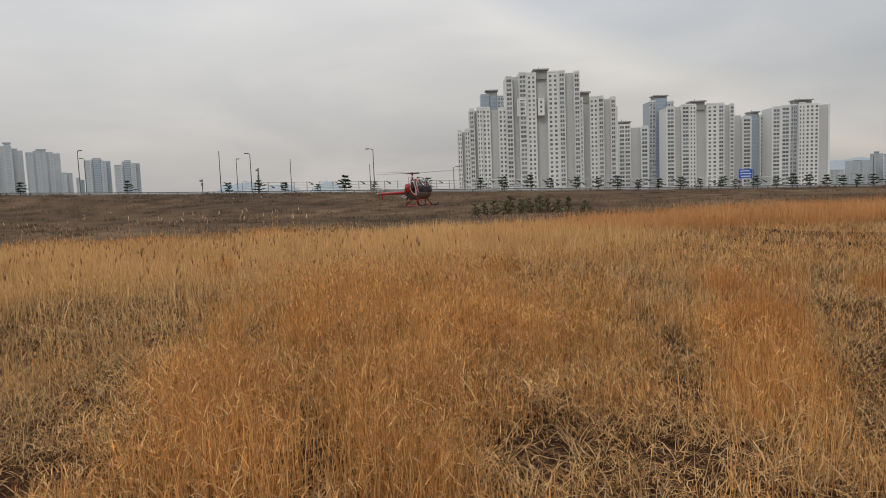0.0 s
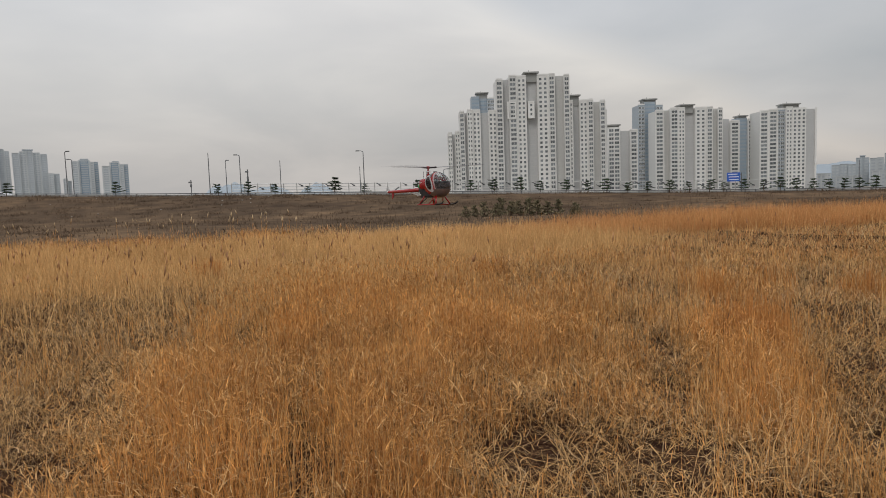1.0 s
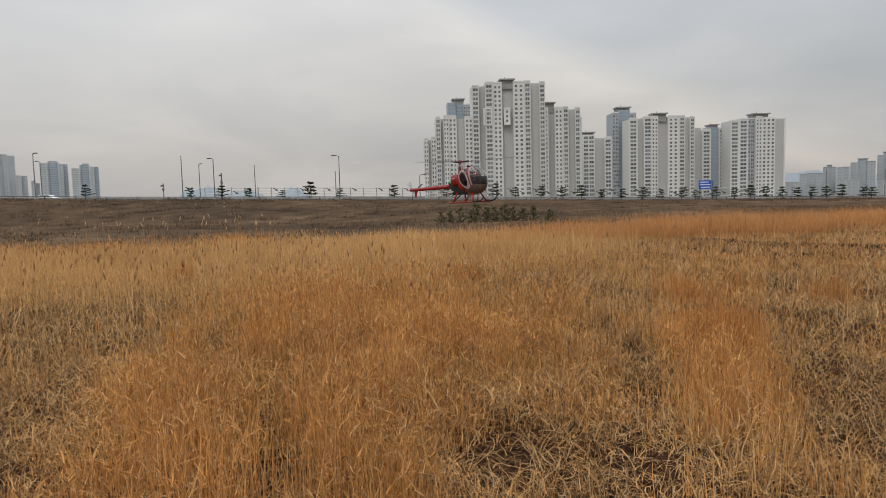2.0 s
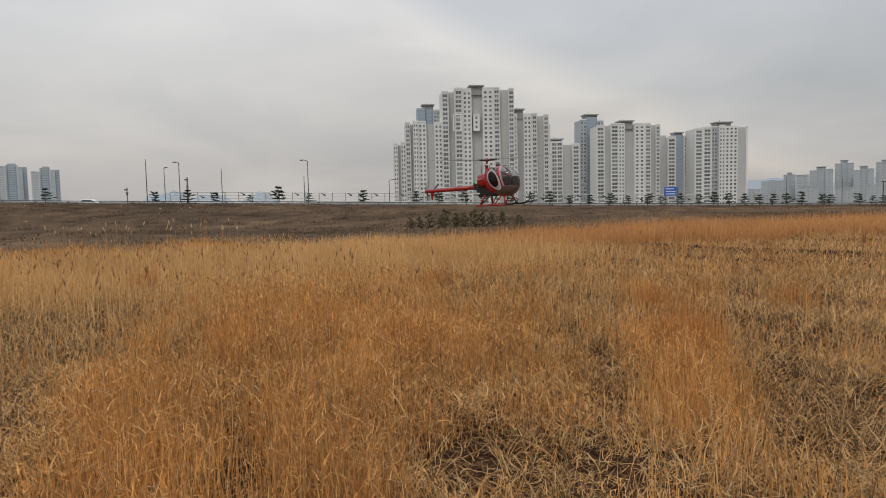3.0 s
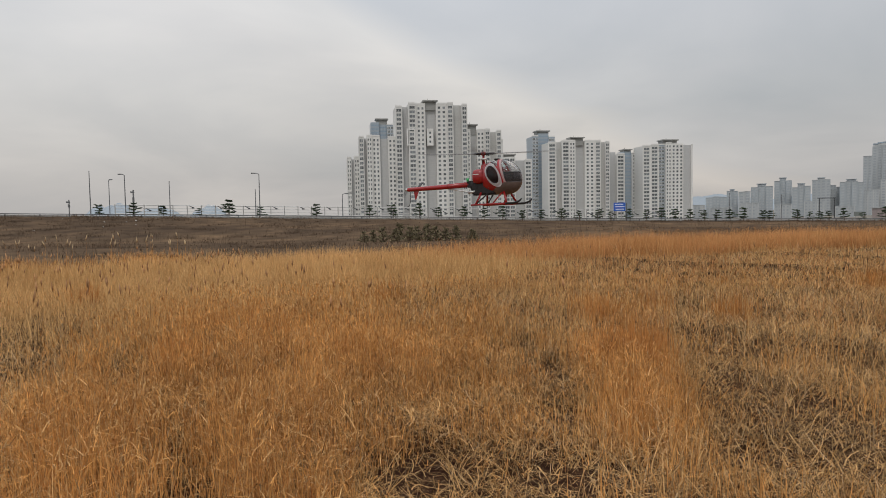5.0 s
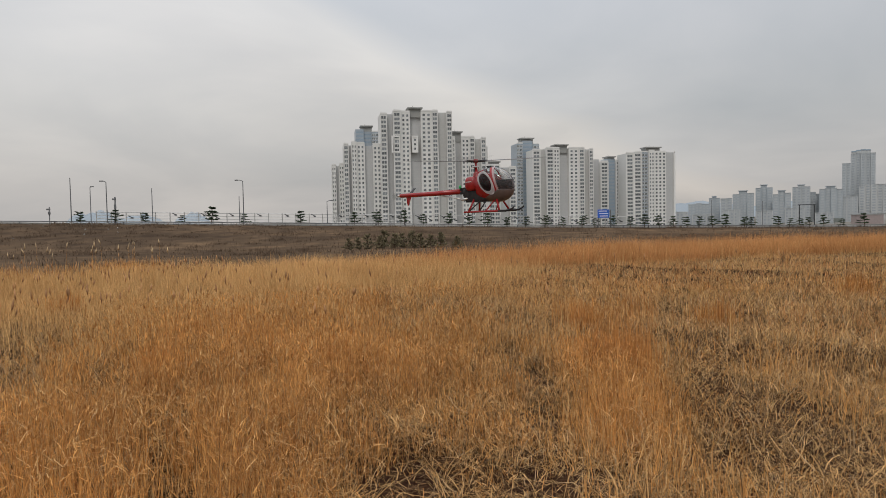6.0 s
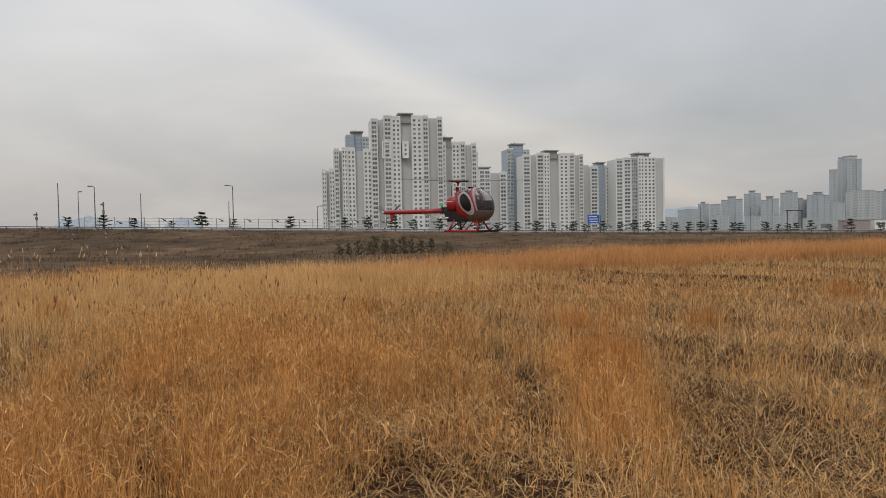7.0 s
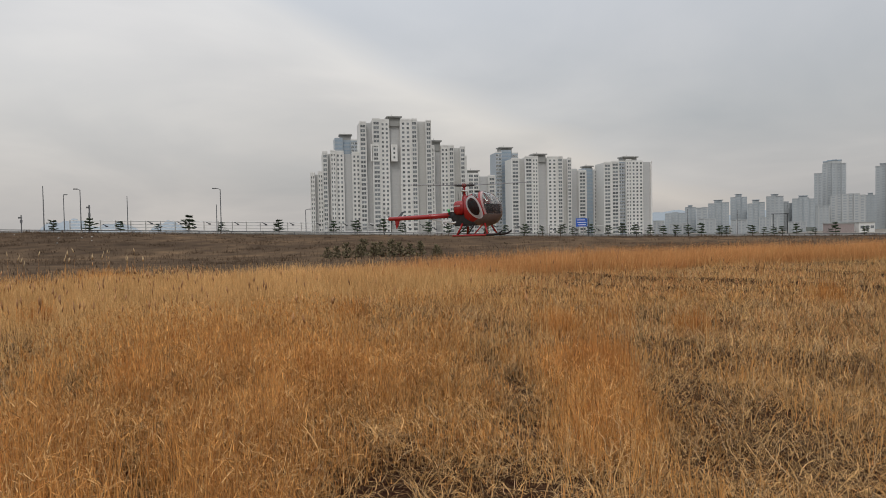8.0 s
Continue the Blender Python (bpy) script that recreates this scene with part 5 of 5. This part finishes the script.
    # broad kinked leaves lying over each other
    for name, count, material, label in (("gold_ribbons", 6000, GOLD, "broad pale kinked leaves of dry grass"), ("straw_ribbons", 10000, STRAW, "broad kinked straw leaves"), ("grey_ribbons", 5000, GREY_STRAW, "broad weathered grey leaves")):
        x, y = scatter(count, rng, [(1.8, 4.8, 0.55, -42, 58), (4.8, 10, 0.45, -42, 58)])
        o, r, b, g = cover(x, y)
        keep = rng.rand(len(x)) < (1 - 0.9 * b) * np.where(o > 0.55, 0.4, 0.85) * np.clip((np.hypot(x, y) - 1.5) / 3, 0.3, 1)
        x, y, o = x[keep], y[keep], o[keep]
        k = len(x)
        z = land(x, y) + rng.uniform(0.0, 0.38, k) * (0.25 + 0.75 * o)
        blades(name, x, y, rng.uniform(0.0, 0.22, k), rng.uniform(0.0045, 0.0095, k), rng.uniform(0.06, 0.26, k), rng.uniform(0.2, 1.9, k), material, label, rng, levels=4, base_z=z, kink=1.3, sway=0.06)
    # pale gold stand
    x, y = scatter(210000, rng, [(8, 26, 0.85, -46, 22), (14, 34, 0.15, -46, 62)])
    o, r, b, g = cover(x, y)
    keep = (rng.rand(len(x)) < g) & inside_field(x, y)
    x, y = x[keep], y[keep]
    d = np.hypot(x, y)
    h = 0.50 * rng.uniform(0.35, 1.2, len(x)) * (1 + 0.25 * np.clip((d - 14) / 6, 0, 1))
    blades("pale_gold_grass", x, y, h, rng.uniform(0.005, 0.009, len(x)) * (1 + np.clip((d - 9) / 12, 0, 1.2)), np.abs(rng.normal(0, 0.15, len(x))) + 0.02, rng.uniform(0, 0.7, len(x)), GOLD, "pale golden stand of dry grass", rng, levels=2)
    # pale short grass in front of the far band
    x, y = scatter(60000, rng, [(9, 27, 1.0, -8, 60)])
    keep = inside_field(x, y) & (rng.rand(len(x)) < 0.35 + 0.65 * mat_noise(x, y, 0.9, 33))
    x, y = x[keep], y[keep]
    warm = rng.rand(len(x)) < 0.38 + 0.6 * mat_noise(x, y, 0.6, 41)
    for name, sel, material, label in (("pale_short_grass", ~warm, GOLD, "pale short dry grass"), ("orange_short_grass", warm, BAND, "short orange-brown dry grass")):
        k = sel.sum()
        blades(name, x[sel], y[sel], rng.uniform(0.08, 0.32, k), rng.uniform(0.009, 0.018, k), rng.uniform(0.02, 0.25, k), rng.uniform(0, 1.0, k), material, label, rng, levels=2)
    # bright orange band at the far eastern edge
    k = 100000
    x = rng.uniform(-1.0, 34, k)
    edge = np.interp(x, EDGE_X, EDGE_Y)
    y = edge - rng.uniform(-0.3, 5.3, k)
    taper = np.clip((x + 1) / 9, 0.12, 1)
    keep = rng.rand(k) < taper * (0.45 + 0.55 * mat_noise(x, y, 0.8, 12))
    x, y, taper = x[keep], y[keep], taper[keep]
    h = (0.48 + 0.38 * taper) * rng.uniform(0.5, 1.15, len(x))
    pale = rng.rand(len(x)) < 0.12
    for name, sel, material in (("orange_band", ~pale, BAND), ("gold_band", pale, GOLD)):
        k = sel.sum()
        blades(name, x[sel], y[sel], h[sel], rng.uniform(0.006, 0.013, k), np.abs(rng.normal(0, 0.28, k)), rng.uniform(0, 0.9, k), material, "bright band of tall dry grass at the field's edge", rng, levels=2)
    # reeds with plumes
    x, y = scatter(430, rng, [(10, 20, 0.85, -46, -6), (8, 20, 0.15, -6, 40)])
    keep = inside_field(x, y)
    x, y = x[keep], y[keep]
    h = rng.uniform(0.45, 0.74, len(x))
    blades("reed_stems", x, y, h, np.full(len(x), 0.010), np.zeros(len(x)) + 0.01, np.zeros(len(x)), GOLD, "thin reed stems", rng, levels=2)
    plumes("reed_plumes", x, y, land(x, y) + h * 0.93, rng.uniform(0.11, 0.2, len(x)), rng.uniform(0.010, 0.019, len(x)), PLUME, "dark brown feathery reed heads", rng, rng.uniform(0, 0.05, len(x)))
    # taller pale reeds on the western edge
    x = np.concatenate([rng.uniform(-17, -6.5, 46), rng.normal(-5.4, 0.7, 16)])
    y = np.interp(x, EDGE_X, EDGE_Y) - rng.uniform(-0.6, 1.6, len(x))
    h = rng.uniform(0.7, 1.12, len(x))
    blades("edge_reed_stems", x, y, h, np.full(len(x), 0.016), np.zeros(len(x)) + 0.02, np.zeros(len(x)), ORANGE, "reed stems at the field's edge", rng, levels=2)
    plumes("pale_reed_plumes", x, y, land(x, y) + h * 0.9, rng.uniform(0.14, 0.24, len(x)), rng.uniform(0.012, 0.028, len(x)), PALE_PLUME, "pale feathery reed heads at the field's edge", rng, rng.uniform(0, 0.08, len(x)))
    # upright orange tufts at the western edge
    k = 4200
    x = np.concatenate([rng.normal(-5.6, 0.55, k // 4), rng.normal(-9.4, 0.8, k // 4), rng.uniform(-16, -7, k // 2)])
    y = np.interp(x, EDGE_X, EDGE_Y) - rng.uniform(0, 1.4, len(x))
    blades("edge_tufts", x, y, rng.uniform(0.3, 0.7, len(x)), rng.uniform(0.009, 0.016, len(x)), np.abs(rng.normal(0, 0.06, len(x))), rng.uniform(0, 0.2, len(x)), ORANGE, "orange grass tufts at the field's edge", rng, levels=2)
    # rust tufts standing higher than the rest
    cx = np.array([2.72, 2.66, 2.80, 2.58, 2.88, -1.3, -1.08, -1.5, -0.7, -0.6, -1.42, 0.28, 1.0, 3.72, 5.45, 9.9, 10.3, 4.9, -4.2])
    cy = np.array([5.55, 5.7, 5.45, 5.85, 5.75, 8.85, 9.36, 8.5, 7.7, 9.0, 6.8, 6.3, 11.6, 9.0, 8.4, 10.8, 11.2, 9.6, 12.5])
    per = 170
    close = np.repeat(np.arange(len(cx)) < 5, per)
    x = np.repeat(cx, per) + rng.normal(0, 1, len(cx) * per) * np.where(close, 0.075, 0.16)
    y = np.repeat(cy, per) + rng.normal(0, 0.18, len(cx) * per)
    h = rng.uniform(0.28, 0.62, len(x)) * np.where(close, 1.35, 1.0)
    blades("rust_tufts", x, y, h, rng.uniform(0.004, 0.008, len(x)) * (1 + np.clip((np.hypot(x, y) - 5) / 12, 0, 1)), np.abs(rng.normal(0, 0.08, len(x))), rng.uniform(0, 0.3, len(x)), RUST, "dense rust-brown grass tufts", rng)
    # the field goes on behind and beside the viewer
    x, y = scatter(190000, rng, [(0.5, 2.2, 0.04, -180, 180), (1.2, 8, 0.62, 57, 319), (8, 40, 0.34, 50, 320)])
    keep = inside_field(x, y)
    x, y = x[keep], y[keep]
    far = 1 + np.clip(np.hypot(x, y) / 8, 0, 4)
    h = rng.uniform(0.06, 0.5, len(x)) * (0.4 + mat_noise(x, y, 0.6, 40))
    tall_part = rng.rand(len(x)) < mat_noise(x, y, 0.4, 41) * 0.8
    for name, sel, material in (("rear_straw", ~tall_part, STRAW), ("rear_orange_grass", tall_part, ORANGE)):
        k = sel.sum()
        blades(name, x[sel], y[sel], h[sel], rng.uniform(0.006, 0.014, k) * far[sel], rng.uniform(0.02, 0.22, k), rng.uniform(0, 1, k), material, "dry winter grass of the same field", rng, levels=2)
    # a dense stand of orange stalks that reaches towards the viewer
    cy = np.array([3.9, 4.3, 4.7, 5.1, 5.5, 5.9])
    cx = 0.50 * cy - 0.12
    per = 190
    x = np.repeat(cx, per) + rng.normal(0, 0.13, len(cx) * per)
    y = np.repeat(cy, per) + rng.normal(0, 0.2, len(cx) * per)
    pick = rng.rand(len(x))
    for name, sel, material in (("orange_stand", pick < 0.62, ORANGE), ("gold_stand", pick >= 0.62, GOLD)):
        k = sel.sum()
        blades(name, x[sel], y[sel], rng.uniform(0.2, 0.60, k), rng.uniform(0.003, 0.0068, k), np.abs(rng.normal(0, 0.10, k)), rng.uniform(0, 0.7, k), material, "dense stand of upright orange grass", rng, kink=2.0, sway=0.03)
    # marsh scrub between field and road
    k = 32000
    x, y = rng.uniform(-110, 150, k), rng.uniform(17, 113, k)
    keep = ~inside_field(x, y, 1.5) & (rng.rand(k) < 0.25 + 0.75 * mat_noise(x, y, 0.12, 15))
    x, y = x[keep], y[keep]
    blades("marsh_scrub", x, y, rng.uniform(0.10, 0.42, len(x)), rng.uniform(0.03, 0.09, len(x)), np.abs(rng.normal(0, 0.2, len(x))), rng.uniform(0, 0.8, len(x)), SCRUB, "low brown dead scrub on the marsh", rng, levels=2)
    # twiggy dead shrubs on the marsh and the bank
    k = 420
    cx, cy = np.where(rng.rand(k) < 0.65, rng.uniform(-80, 0, k), rng.uniform(0, 110, k)), 112 - 64 * rng.uniform(0, 1, k) ** 1.5
    per = 60
    size = np.repeat(rng.uniform(0.5, 1.4, k), per)
    x = np.repeat(cx, per) + rng.normal(0, 0.8, k * per) * size
    y = np.repeat(cy, per) + rng.normal(0, 0.5, k * per) * size
    blades("dead_shrubs", x, y, rng.uniform(0.15, 0.7, k * per) * size * 0.8, rng.uniform(0.03, 0.08, k * per), rng.uniform(0, 0.6, k * per), rng.uniform(0, 0.6, k * per), SHRUB, "dark twiggy dead shrubs on the marsh", rng, levels=2)
    # scraps of pale litter on the bank
    k = 16
    x, y = rng.uniform(-62, -18, k), rng.uniform(84, 107, k)
    plumes("litter_scraps", x, y, land(x, y), rng.uniform(0.1, 0.2, k), rng.uniform(0.08, 0.2, k), LITTER, "scraps of pale litter on the bank", rng, rng.uniform(0, 0.2, k))


grow_field()

# ---- what moves ----
FLIGHT = [
    (0.0, -0.457, 10.233, 1.345, 0.4, -0.1, -47.0), (0.5, -0.295, 9.599, 1.395, -0.3, -0.2, -48.8), (1.0, -0.057, 8.878, 1.406, -1.6, -0.6, -48.6),
    (1.5, 0.278, 8.480, 1.471, -0.5, -1.4, -47.2), (3.0, 1.226, 7.213, 1.521, 2.0, -1.5, -41.7), (3.5, 1.308, 6.847, 1.599, 1.4, -0.5, -41.5),
    (4.0, 1.324, 6.468, 1.627, -2.0, -0.8, -41.5), (4.5, 1.399, 6.244, 1.660, -1.4, -1.7, -40.1), (6.0, 1.583, 6.308, 1.662, 1.5, -0.7, -38.1),
    (6.5, 1.522, 6.385, 1.597, -0.3, -0.2, -39.0), (7.0, 1.504, 6.409, 1.528, -0.1, 0.8, -40.1), (7.5, 1.562, 6.299, 1.536, 1.3, -0.1, -40.6),
    (8.0, 1.681, 6.340, 1.515, 0.6, -0.9, -38.4),
]


def motions():
    walk(HELI, [(t, pose(x, y, z, rx, ry, rz)) for t, x, y, z, rx, ry, rz in FLIGHT])
    # the main rotor turns 80 degrees in each thirtieth of a second, the tail rotor 85
    walk(ROTOR, [(k / FPS, pose(0, 0, 2.68 * S, 2.0, 2.0, 0) @ pose(0, 0, 0, 0, 0, 48 + 80 * k)) for k in range(8 * FPS + 1)])
    walk(TAIL_ROTOR, [(k / FPS, pose(-4.74 * S, 0.24 * S, 1.08 * S, 0, 85 * k, 0)) for k in range(8 * FPS + 1)])
    walk(CAR, [(t, pose(-88.5 + 13.4 * t, 118.5, road_z(-88.5 + 13.4 * t) - float(sunk(-88.5 + 13.4 * t)), 0, 1.5, 0)) for t in (0.0, 1.0, 2.0, 3.0, 3.5, 4.0, 4.5, 5.0, 6.0, 7.0, 8.0)])


motions()
